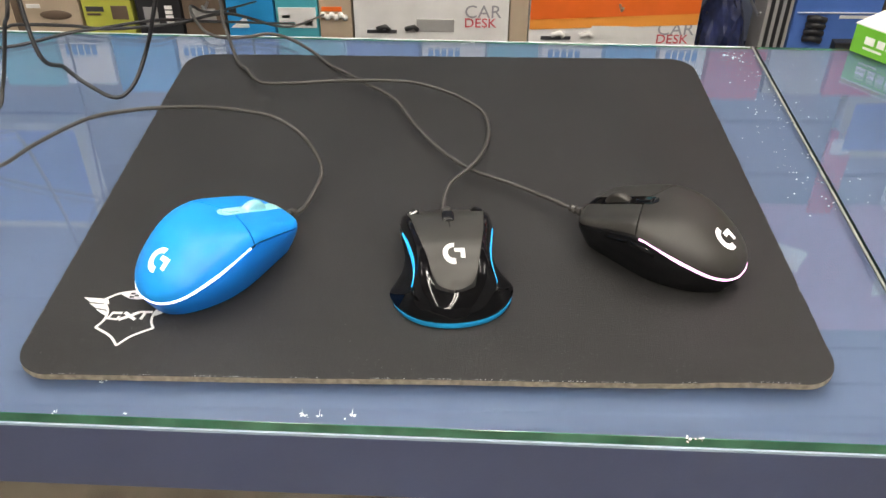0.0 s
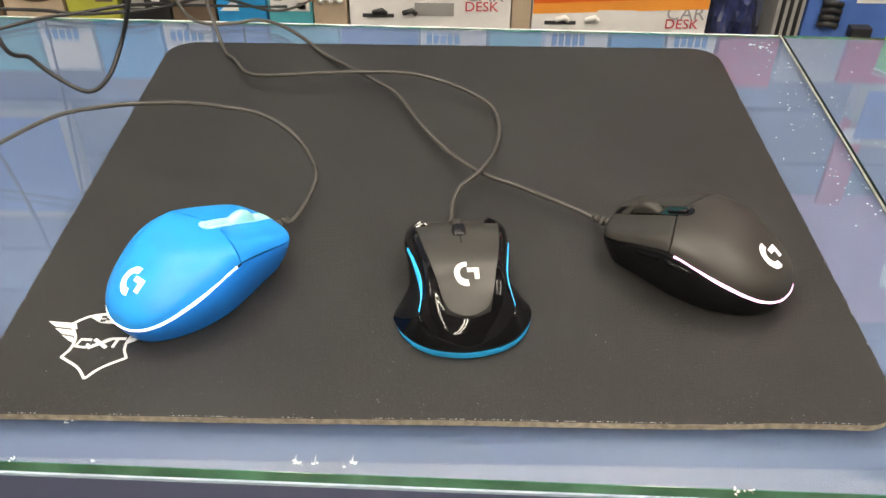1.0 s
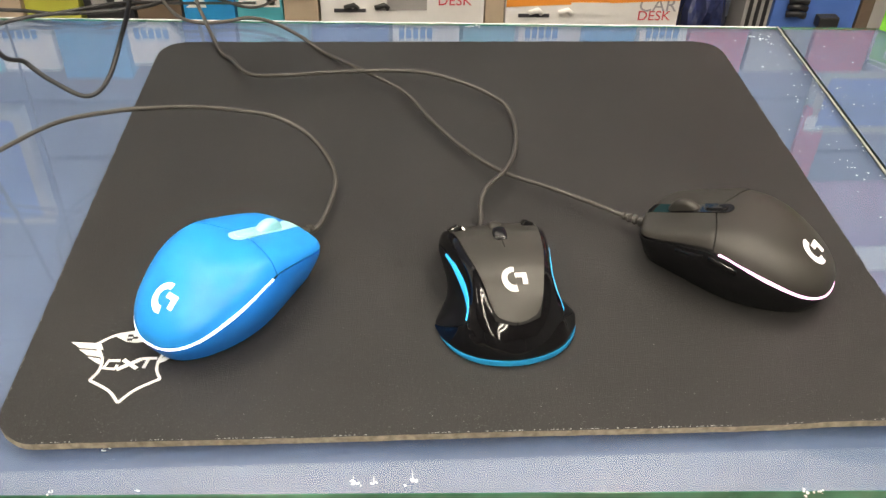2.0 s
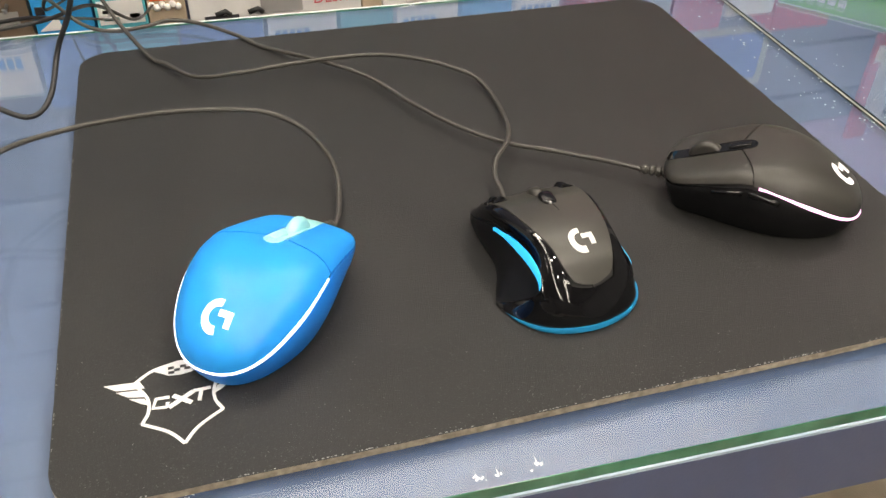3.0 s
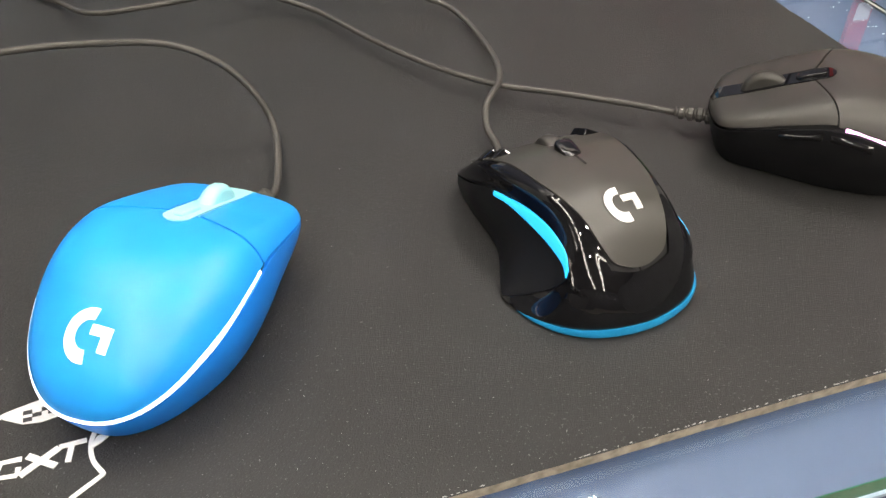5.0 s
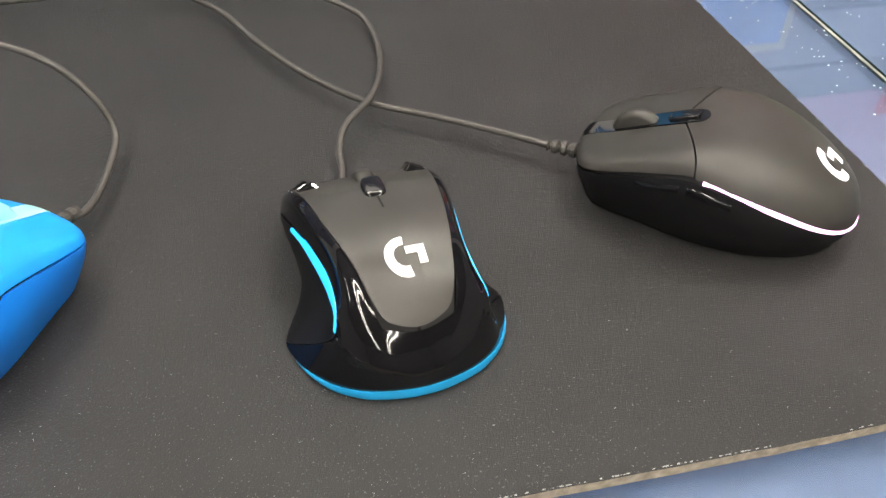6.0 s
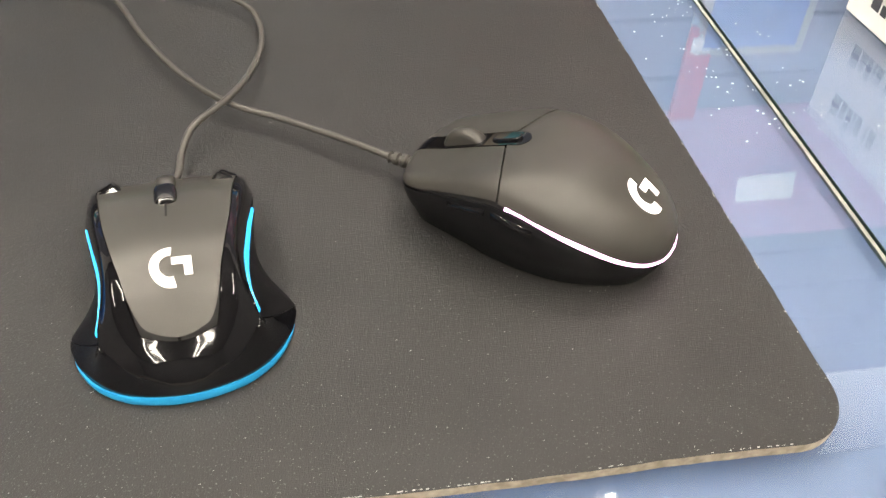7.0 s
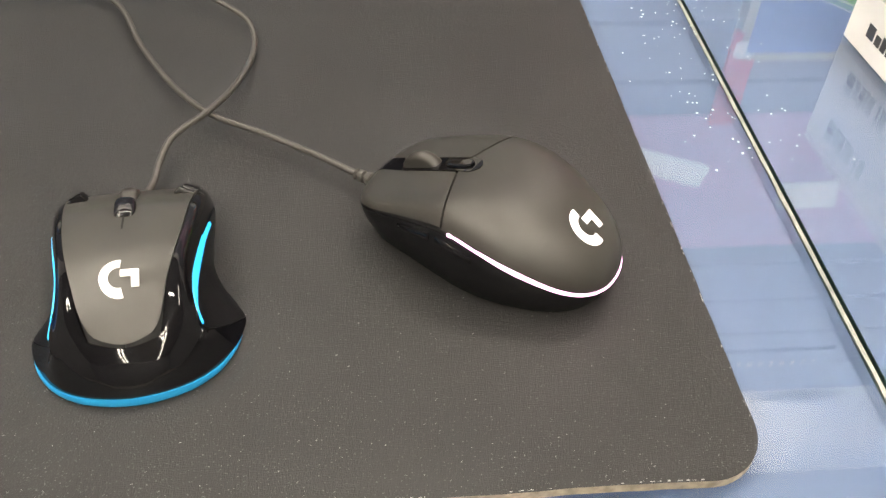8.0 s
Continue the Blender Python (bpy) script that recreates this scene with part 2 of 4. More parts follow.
def lerp_table(table, x):
    """Smooth interpolation in a short table of (x, value)."""
    if x <= table[0][0]:
        return table[0][1]
    for i in range(len(table) - 1):
        (x0, v0), (x1, v1) = table[i], table[i + 1]
        if x <= x1:
            m0 = (v1 - table[max(i - 1, 0)][1]) / (x1 - table[max(i - 1, 0)][0])
            nx = table[min(i + 2, len(table) - 1)]
            m1 = (nx[1] - v0) / (nx[0] - x0)
            t, h = (x - x0) / (x1 - x0), x1 - x0
            return ((2 * t ** 3 - 3 * t * t + 1) * v0 + (t ** 3 - 2 * t * t + t) * h * m0
                    + (-2 * t ** 3 + 3 * t * t) * v1 + (t ** 3 - t * t) * h * m1)
    return table[-1][1]


def text_mesh(name, words, size, material, parent, m, depth=0.0004, label=""):
    cu = bpy.data.curves.new(name, "FONT")
    cu.body, cu.size, cu.extrude, cu.resolution_u = words, size, depth / 2, 3
    tmp = bpy.data.objects.new(name, cu)
    me = bpy.data.meshes.new_from_object(tmp)
    bpy.data.objects.remove(tmp)
    me.materials.append(material)
    ob = new(name, me)
    ob.parent = parent
    ob.matrix_basis = m
    if label:
        tagged(ob, label)
    return ob


# ---- room ----
def structure(name, bm, mat, label, category):
    return tagged(part(name, bm, mat), label, category, kind="structure")


FLOOR_Z, CEIL_Z = -0.95, 2.10
X0, X1, Y0, Y1 = -3.2, 3.6, -8.4, 1.26
structure("floor", box_bm(X0, X1, Y0, Y1, FLOOR_Z - 0.1, FLOOR_Z), M_FLOOR, "brown tiled shop floor below the counter", "floor")
structure("ceiling", box_bm(X0, X1, Y0, Y1, CEIL_Z, CEIL_Z + 0.1), M_CEIL, "dark grey painted shop ceiling with light tubes", "ceiling")
structure("wall_north", box_bm(X0, X1, Y1, Y1 + 0.12, FLOOR_Z, CEIL_Z), M_WALL, "pale painted wall behind the product shelves", "wall")
structure("wall_south", box_bm(X0, X1, Y0 - 0.12, Y0, FLOOR_Z, CEIL_Z), M_WALL_DARK, "plain dark grey painted shop wall", "wall")
structure("wall_east", box_bm(X1, X1 + 0.12, Y0, Y1, FLOOR_Z, CEIL_Z), M_WALL_DARK, "plain dark grey painted shop side wall", "wall")
structure("wall_west", box_bm(X0 - 0.12, X0, Y0, Y1, FLOOR_Z, CEIL_Z), M_WALL_DARK, "plain dark grey painted shop side wall", "wall")


def light_tube(length):
    t = thing("light_tube", pose(0, 0, 0), "long lit white LED tube under the ceiling", "ceiling light", "ceiling light tubes")
    part("housing", box_bm(-0.028, 0.028, -length / 2, length / 2, -0.03, 0.0), M_WHITE_CARD, t, bevel=0.004)
    pts = [Vector((0, -length / 2 + 0.03 + k * (length - 0.06) / 6, -0.047)) for k in range(7)]
    part("tube", tube_bm(pts, 0.016, 12), M_TUBE, t, "glowing white diffuser tube", smooth=True)
    for s in (-1, 1):
        part("end_cap", box_bm(-0.02, 0.02, s * (length / 2 - 0.02) - 0.014, s * (length / 2 - 0.02) + 0.014, -0.068, -0.03), M_GREY, t, bevel=0.003)
    return t


TUBES = [(x, y, 0) for x in (-0.48, -0.64, 0.94, 1.10) for y in (0.46, -1.08, -2.62, -4.16, -5.70, -7.24)] + [(0.25, 0.98, 90), (2.3, -0.8, 0), (-1.9, -0.8, 0)]
first_tube = light_tube(1.5)
for i, (x, y, a) in enumerate(TUBES):
    m = pose(x, y, CEIL_Z, 0, 0, a)
    if i == 0:
        first_tube.matrix_world = m
    else:
        copy_thing(first_tube, m)

lamp = thing("ceiling_downlight", pose(-0.10, -0.85, CEIL_Z), "round lit white downlight in the ceiling", "ceiling light", "ceiling downlights")
bm = bmesh.new()
bmesh.ops.create_cone(bm, cap_ends=True, segments=32, radius1=0.085, radius2=0.095, depth=0.03, matrix=pose(0, 0, -0.015))
part("ring", bm, M_WHITE_CARD, lamp, smooth=False)
bm = bmesh.new()
bmesh.ops.create_cone(bm, cap_ends=True, segments=32, radius1=0.078, radius2=0.080, depth=0.006, matrix=pose(0, 0, -0.034))
part("diffuser", bm, M_LAMP, lamp, "glowing white disc")
copy_thing(lamp, pose(0.30, -2.35, CEIL_Z))
copy_thing(lamp, pose(1.35, -0.95, CEIL_Z))

# ---- glass-topped showcase counter ----
COUNTER = pose(0.24, -0.030, 0, 0, 0, -1.65)
DEPTH, JOINT, LEFT, RIGHT = 0.474, 0.2642, -1.3, 1.4
GLASS = 0.007


def glass_pane(name, x0, x1, label):
    bm = box_bm(x0, x1, 0.0, DEPTH, -GLASS, 0.0)
    bmesh.ops.bevel(bm, geom=list(bm.edges), offset=0.0003, segments=1, affect="EDGES")
    for f in bm.faces:
        if abs(f.normal.y) > 0.5:
            f.material_index = 1
        elif abs(f.normal.x) > 0.5:
            f.material_index = 2
    ob = part(name, bm, [M_GLASS, M_GLASS_EDGE, M_JOINT_SHADE])
    ob.matrix_world = COUNTER
    ob.visible_shadow = False
    return tagged(ob, label, "glass top", "counter glass sheets")


first_pane = glass_pane("glass_top", LEFT, JOINT - 0.0012, "thick clear glass sheet with green chipped edge on the blue counter")
glass_pane("glass_top", JOINT + 0.0006, RIGHT, "clear glass sheet butted beside another on the blue counter")

bevel_bm = bmesh.new()
n_bevel = 90
for i in range(n_bevel):
    ya, yb = DEPTH * i / n_bevel, DEPTH * (i + 1) / n_bevel
    w = 0.0019 + 0.0005 * noise.noise(Vector((i * 0.37, 2, 0)))
    poly_bm([(JOINT - 0.0012 - w, ya), (JOINT - 0.0013, ya), (JOINT - 0.0013, yb), (JOINT - 0.0012 - w, yb)], 0.00005, 0.00025, bevel_bm)
part("ground_edge", bevel_bm, M_GROUND, first_pane, "dull grey ground glass edge")
back_bm = bmesh.new()
for i in range(160):
    xa, xb = LEFT + (JOINT - 0.004 - LEFT) * i / 160, LEFT + (JOINT - 0.004 - LEFT) * (i + 1) / 160
    w = 0.0022 + 0.0012 * noise.noise(Vector((i * 0.41, 7, 0)))
    poly_bm([(xa, DEPTH - w), (xb, DEPTH - w), (xb, DEPTH - 0.0004), (xa, DEPTH - 0.0004)], 0.00005, 0.00025, back_bm)
part("back_ground_edge", back_bm, M_CHIP, first_pane, "pale rough ground back edge")
counter = thing("display_counter", COUNTER, "blue shop display counter under a glass top", "counter")
part("top_board", box_bm(LEFT, RIGHT, 0.0010, DEPTH - 0.004, -0.026, -GLASS - 0.0012), M_BLUE_BOARD, counter)
part("front_rail", box_bm(LEFT, RIGHT, -0.0008, 0.0007, -0.057, -GLASS - 0.0023), M_FASCIA, counter, "dark blue laminated front rail", bevel=0.0004)
part("back_rail", box_bm(LEFT, RIGHT, DEPTH - 0.0035, DEPTH + 0.006, -0.060, -GLASS - 0.0015), M_FASCIA, counter, bevel=0.0012)
part("edge_strip", box_bm(LEFT, RIGHT, -0.0008, 0.0004, -GLASS - 0.0021, -GLASS - 0.0004), M_STRIP, counter, "thin pale blue strip under the glass")
part("rear_panel", box_bm(LEFT, RIGHT, DEPTH - 0.016, DEPTH - 0.004, FLOOR_Z + 0.08, -0.060), M_FASCIA, counter)
part("base", box_bm(LEFT, RIGHT, 0.02, DEPTH - 0.02, FLOOR_Z, FLOOR_Z + 0.08), M_FASCIA, counter, bevel=0.003)
part("shelf", box_bm(LEFT + 0.02, RIGHT - 0.02, 0.02, DEPTH - 0.02, -0.36, -0.345), M_CASE_SHELF, counter, "brown mottled shelf inside the case", bevel=0.002)
for x in (LEFT, RIGHT - 0.012):
    part("end_panel", box_bm(x, x + 0.012, 0.0, DEPTH - 0.017, FLOOR_Z + 0.08, -0.0605), M_FASCIA, counter)
fg = part("front_glass", box_bm(LEFT + 0.013, RIGHT - 0.013, 0.0015, 0.0065, FLOOR_Z + 0.081, -0.0575), [M_GLASS], counter, "clear front glass of the case")
fg.visible_shadow = False


# ---- mouse pad ----
PAD_W, PAD_D, PAD_T = 0.45, 0.40, 0.004


def pad_lift(x, y):
    """The pad is not quite flat: its front edge waves a little near one corner."""
    e = max(0.0, 1 - y / 0.03)
    return 0.0013 * e * max(0.0, math.sin((x - 0.36) / 0.075 * math.pi)) * (1 if 0.36 < x < 0.435 else 0) + 0.0005 * e * (0.5 + 0.5 * math.sin(x * 34))


def pad_bm(z0, z1, under, grow=0.0):
    """Rounded-corner slab as a grid that is pressed to the outline."""
    bm = bmesh.new()
    nx, ny, r = 110, 96, 0.022

    def at(i, j):
        x, y = i / nx * PAD_W, j / ny * PAD_D
        cx, cy = min(max(x, r), PAD_W - r), min(max(y, r), PAD_D - r)
        dx, dy = x - cx, y - cy
        if dx and dy:
            k = max(abs(dx), abs(dy)) / math.hypot(dx, dy)
            dx, dy = dx * k, dy * k
        j2 = 0.00025 * noise.noise(Vector((x * 90, y * 90, 0))) if (i in (0, nx) or j in (0, ny)) else 0
        return cx + dx * (1 + grow) + j2, cy + dy * (1 + grow) + j2, x, y
    hi, lo = {}, {}
    for i in range(nx + 1):
        for j in range(ny + 1):
            px, py, x, y = at(i, j)
            z = pad_lift(x, y)
            hi[i, j] = bm.verts.new((px, py, z1 + z))
            if i in (0, nx) or j in (0, ny):
                lo[i, j] = bm.verts.new((px, py, z0 + z * 0.9))
    for i in range(nx):
        for j in range(ny):
            bm.faces.new((hi[i, j], hi[i + 1, j], hi[i + 1, j + 1], hi[i, j + 1]))
    ring = [(i, 0) for i in range(nx)] + [(nx, j) for j in range(ny)] + [(i, ny) for i in range(nx, 0, -1)] + [(0, j) for j in range(ny, 0, -1)]
    for a, b in zip(ring, ring[1:] + ring[:1]):
        f = bm.faces.new((lo[a], lo[b], hi[b], hi[a]))
        f.material_index = 1
    if under:
        bm.faces.new([lo[k] for k in ring[::-1]]).material_index = 1
    return bm


pad = thing("mouse_pad", pose(0, 0, 0), "large black cloth mouse pad with dusty worn edges", "mouse pad")
part("rubber_base", pad_bm(0.0002, 0.0029, True), [M_FOAM, M_FOAM], pad, "brown-grey rubber underside with frayed edge")
part("cloth_top", pad_bm(0.0029, PAD_T, False), [M_CLOTH, M_FOAM], pad, "black woven cloth surface")

# printed shield emblem on the pad's corner
LX, LY, LZ0, LZ1 = 0.0523, 0.0232, PAD_T + 0.0001, PAD_T + 0.0004


def stroke(pts, width, bm, dz=0.0):
    """A flat printed line of even width."""
    p = [Vector((x, y, 0)) for x, y in pts]
    left, right = [], []
    for i, q in enumerate(p):
        t = (p[min(i + 1, len(p) - 1)] - p[max(i - 1, 0)]).normalized()
        nrm = Vector((-t.y, t.x, 0)) * width / 2
        left.append((q + nrm).to_2d())
        right.append((q - nrm).to_2d())
    for i in range(len(p) - 1):
        poly_bm([left[i], left[i + 1], right[i + 1], right[i]], LZ0, LZ1 + dz + 0.000012 * (i % 2), bm)


emblem = bmesh.new()
half = [(0.0, 0.0), (0.006, 0.0075), (0.0165, 0.0145), (0.0137, 0.021), (0.0142, 0.029), (0.0195, 0.0385), (0.0115, 0.0445), (0.0, 0.0475)]
dense = [tuple(v.to_2d()) for seg in (half[0:3], half[2:6], half[5:8]) for v in spline([(x, y, 0) for x, y in seg], 5)]
for s in (-1, 1):
    stroke([(LX + s * x, LY + y) for x, y in dense], 0.0014, emblem)
    for k, (xa, xb, ya) in enumerate(((0.0150, 0.0320, 0.0348), (0.0140, 0.0270, 0.0296), (0.0133, 0.0215, 0.0244))):
        poly_bm([(LX + s * xa, LY + ya), (LX + s * (xb - 0.005), LY + ya + 0.0016), (LX + s * xb, LY + ya + 0.0056), (LX + s * (xa + 0.002), LY + ya + 0.0042)], LZ0, LZ1 + 0.00005 + 0.00003 * k, emblem)
    poly_bm([(LX, LY + 0.0392), (LX + s * 0.005, LY + 0.0400), (LX + s * 0.0105, LY + 0.0436), (LX + s * 0.0105, LY + 0.0446), (LX, LY + 0.0472)], LZ0, LZ1 + 0.00008 + 0.00002 * s, emblem)
part("shield_print", emblem, M_PRINT, pad, "white printed winged shield emblem")
checks = bmesh.new()
for cx, cy in ((-0.0036, 0.0440), (-0.0010, 0.0424), (0.0016, 0.0440), (-0.0036, 0.0412), (0.0034, 0.0424)):
    poly_bm([(LX + cx - 0.0013, LY + cy - 0.0008), (LX + cx + 0.0013, LY + cy - 0.0008), (LX + cx + 0.0013, LY + cy + 0.0008), (LX + cx - 0.0013, LY + cy + 0.0008)], LZ0, LZ1 + 0.00016, checks)
part("check_marks", checks, M_BLACK_CARD, pad, "dark check pattern in the shield's top")
marks = bmesh.new()
bw = 0.0016
stroke([(LX - 0.0050, LY + 0.0270), (LX - 0.0105, LY + 0.0272), (LX - 0.0120, LY + 0.0222), (LX - 0.0065, LY + 0.0215), (LX - 0.0058, LY + 0.0242)], bw, marks)
stroke([(LX - 0.0035, LY + 0.0275), (LX + 0.0040, LY + 0.0215)], bw * 1.3, marks)
stroke([(LX - 0.0055, LY + 0.0210), (LX + 0.0050, LY + 0.0278)], bw * 1.3, marks, 0.00005)
stroke([(LX + 0.0050, LY + 0.0280), (LX + 0.0125, LY + 0.0282)], bw, marks)
stroke([(LX + 0.0085, LY + 0.0280), (LX + 0.0072, LY + 0.0218)], bw, marks, 0.00008)
part("emblem_bars", marks, M_PRINT, pad, "white printed bars inside the shield")

# lint on the cloth and frayed threads along the edge
rng = random.Random(4)
lint = bmesh.new()
for k in range(1300):
    front = rng.random() < 0.35
    x, y = rng.uniform(0.01, 0.44), (rng.uniform(0.0, 0.09) if front else rng.uniform(0.0, 0.39))
    a, l, w = rng.uniform(0, 3.14), rng.choice((0.0002, 0.0002, 0.0003, 0.0003, 0.0004, 0.0007)), rng.uniform(0.00008, 0.00016)
    box_m = pose(x, y, PAD_T + 0.0001 + pad_lift(x, y), 0, 0, math.degrees(a)) @ Matrix.Diagonal((l, w, 0.0001, 1))
    vs = [lint.verts.new(box_m @ Vector(c)) for c in ((-.5, -.5, 0.5), (.5, -.5, 0.5), (.5, .5, 1.5), (-.5, .5, 0.5))]
    lint.faces.new(vs)
for k in range(520):
    side = rng.choice((0, 0, 0, 1, 2))
    u = rng.random()
    if side == 0:
        x, y = 0.02 + 0.41 * u, 0.0006
    else:
        x, y = (0.0006 if side == 1 else PAD_W - 0.0006), 0.02 + 0.36 * u
    if side == 0 and noise.noise(Vector((x * 30, 3, 0))) < -0.12:
        continue
    h = PAD_T + pad_lift(x, y) + rng.uniform(-0.0004, 0.0002)
    l, w = rng.uniform(0.0003, 0.0010), rng.uniform(0.00015, 0.0003)
    dx, dy = (l, w) if side == 0 else (w, l)
    vs = [lint.verts.new((x + a * dx, y + b * dy, h + c * w)) for a, b, c in ((-.5, -.6, 0), (.5, -.6, 0.4), (.5, .5, 1.4), (-.5, .5, 1.2))]
    lint.faces.new(vs)
tagged(part("lint", lint, M_LINT), "tiny pale lint specks scattered over the black pad", "lint", kind="stuff")


# ---- the light-strip mouse (two of them) ----
L_HALF, NOSE = 0.0588, 0.0522
A_WIDTH = [(-0.0588, 0.0312), (-0.035, 0.0333), (-0.02, 0.0344), (0.0, 0.0338), (0.02, 0.0305), (0.04, 0.0272), (0.0545, 0.0232)]
A_TOP = [(-0.0588, 0.0280), (-0.045, 0.0338), (-0.03, 0.0384), (-0.012, 0.0402), (0.005, 0.0382), (0.02, 0.0325), (0.04, 0.0236), (0.0545, 0.0182)]
A_LINE = [(-0.0588, 0.42), (-0.050, 0.455), (-0.038, 0.535), (-0.022, 0.645), (-0.008, 0.735), (0.0035, 0.785), (0.015, 0.79), (0.035, 0.80), (0.0545, 0.80)]


def a_exp(y):
    """The section grows squarer over the flat main buttons."""
    k = min(1.0, max(0.0, (y + 0.036) / 0.080))
    return 3.3 + 5.0 * k * k * (3 - 2 * k)


def a_gauge(x, y):
    q = min(1.0, max(0.0, y + 0.006) / 0.036)
    p = 2.35 + 4.2 * q * q * (3 - 2 * q)
    return (abs(x / lerp_table(A_WIDTH, y)) ** p + (abs(y / L_HALF) ** p if y < 0 else (max(0.0, y + 0.0052 * min(1.0, y / 0.03) * abs(x / 0.026) ** 1.4) / NOSE) ** 22)) ** (1 / p)


def a_top(x, y):
    r = min(a_gauge(x, y), 0.99999)
    n = a_exp(y)
    return lerp_table(A_TOP, y) * (1 - r ** n) ** (1 / n)


def a_undercut(x, y, z):
    k = min(1.0, max(0.0, z) / 0.0245)
    k = math.sin(k * math.pi / 2)
    f = min(1.0, max(0.0, y) / 0.03)
    return x * (1 - (0.225 + 0.02 * f) * (1 - k)), y * (0.845 + 0.155 * k if y < 0 else 1 - 0.13 * f * (1 - k)), z + 0.0008


def a_at_level(phi, e):
    """Point of the shell in plan direction phi at the share e of the local top height."""
    e = min(max(e, 0.0), 1.0)
    c, s = math.cos(phi), math.sin(phi)
    lo, hi = 0.0, 0.08
    for _ in range(26):
        mid = (lo + hi) / 2
        n = a_exp(s * mid)
        if a_gauge(c * mid, s * mid) < (1 - e ** n) ** (1 / n):
            lo = mid
        else:
            hi = mid
    x, y = c * lo, s * lo
    return x, y, lerp_table(A_TOP, y) * e


def a_line_at(phi):
    e = 0.6
    for _ in range(5):
        _, y, _ = a_at_level(phi, e)
        e = lerp_table(A_LINE, y)
    return e


def a_half_width(y, extra):
    """Half width of the top cover at the station y, down to its edge line."""
    e = lerp_table(A_LINE, y) + extra
    want = (1 - e ** a_exp(y)) ** (1 / a_exp(y))
    if a_gauge(0, y) >= want:
        return 0.0
    lo, hi = 0.0, 0.05
    for _ in range(26):
        mid = (lo + hi) / 2
        if a_gauge(mid, y) < want:
            lo = mid
        else:
            hi = mid
    return lo


def a_end(sign, extra):
    lo, hi = 0.03, L_HALF
    for _ in range(30):
        mid = (lo + hi) / 2
        if a_half_width(sign * mid, extra) > 0:
            lo = mid
        else:
            hi = mid
    return sign * lo


def a_seam(u):
    return 0.0138 - 0.0112 * abs(u)


def emblem_bm(surface, cx, cy, size, lift=0.0003):
    """A ring segment and a hooked bar, laid on a curved surface."""
    bm = bmesh.new()
    s = size / 2

    def put(x, y):
        return (cx + x, cy + y, surface(cx + x, cy + y) + lift)

    def arc(u, v):
        a = radians(82 + 200 * u)
        r = s * (0.54 + 0.46 * v)
        return put(r * math.cos(a) - 0.05 * s, r * math.sin(a))
    grid_bm(arc, 24, 3, bm)
    grid_bm(lambda u, v: put(s * (0.04 + 0.96 * u), s * (0.02 + 0.38 * v)), 6, 3, bm)
    grid_bm(lambda u, v: put(s * (0.60 + 0.40 * u), s * (-0.52 + 0.54 * v)), 3, 4, bm)
    lip(bm, lift * 0.9)
    return bm


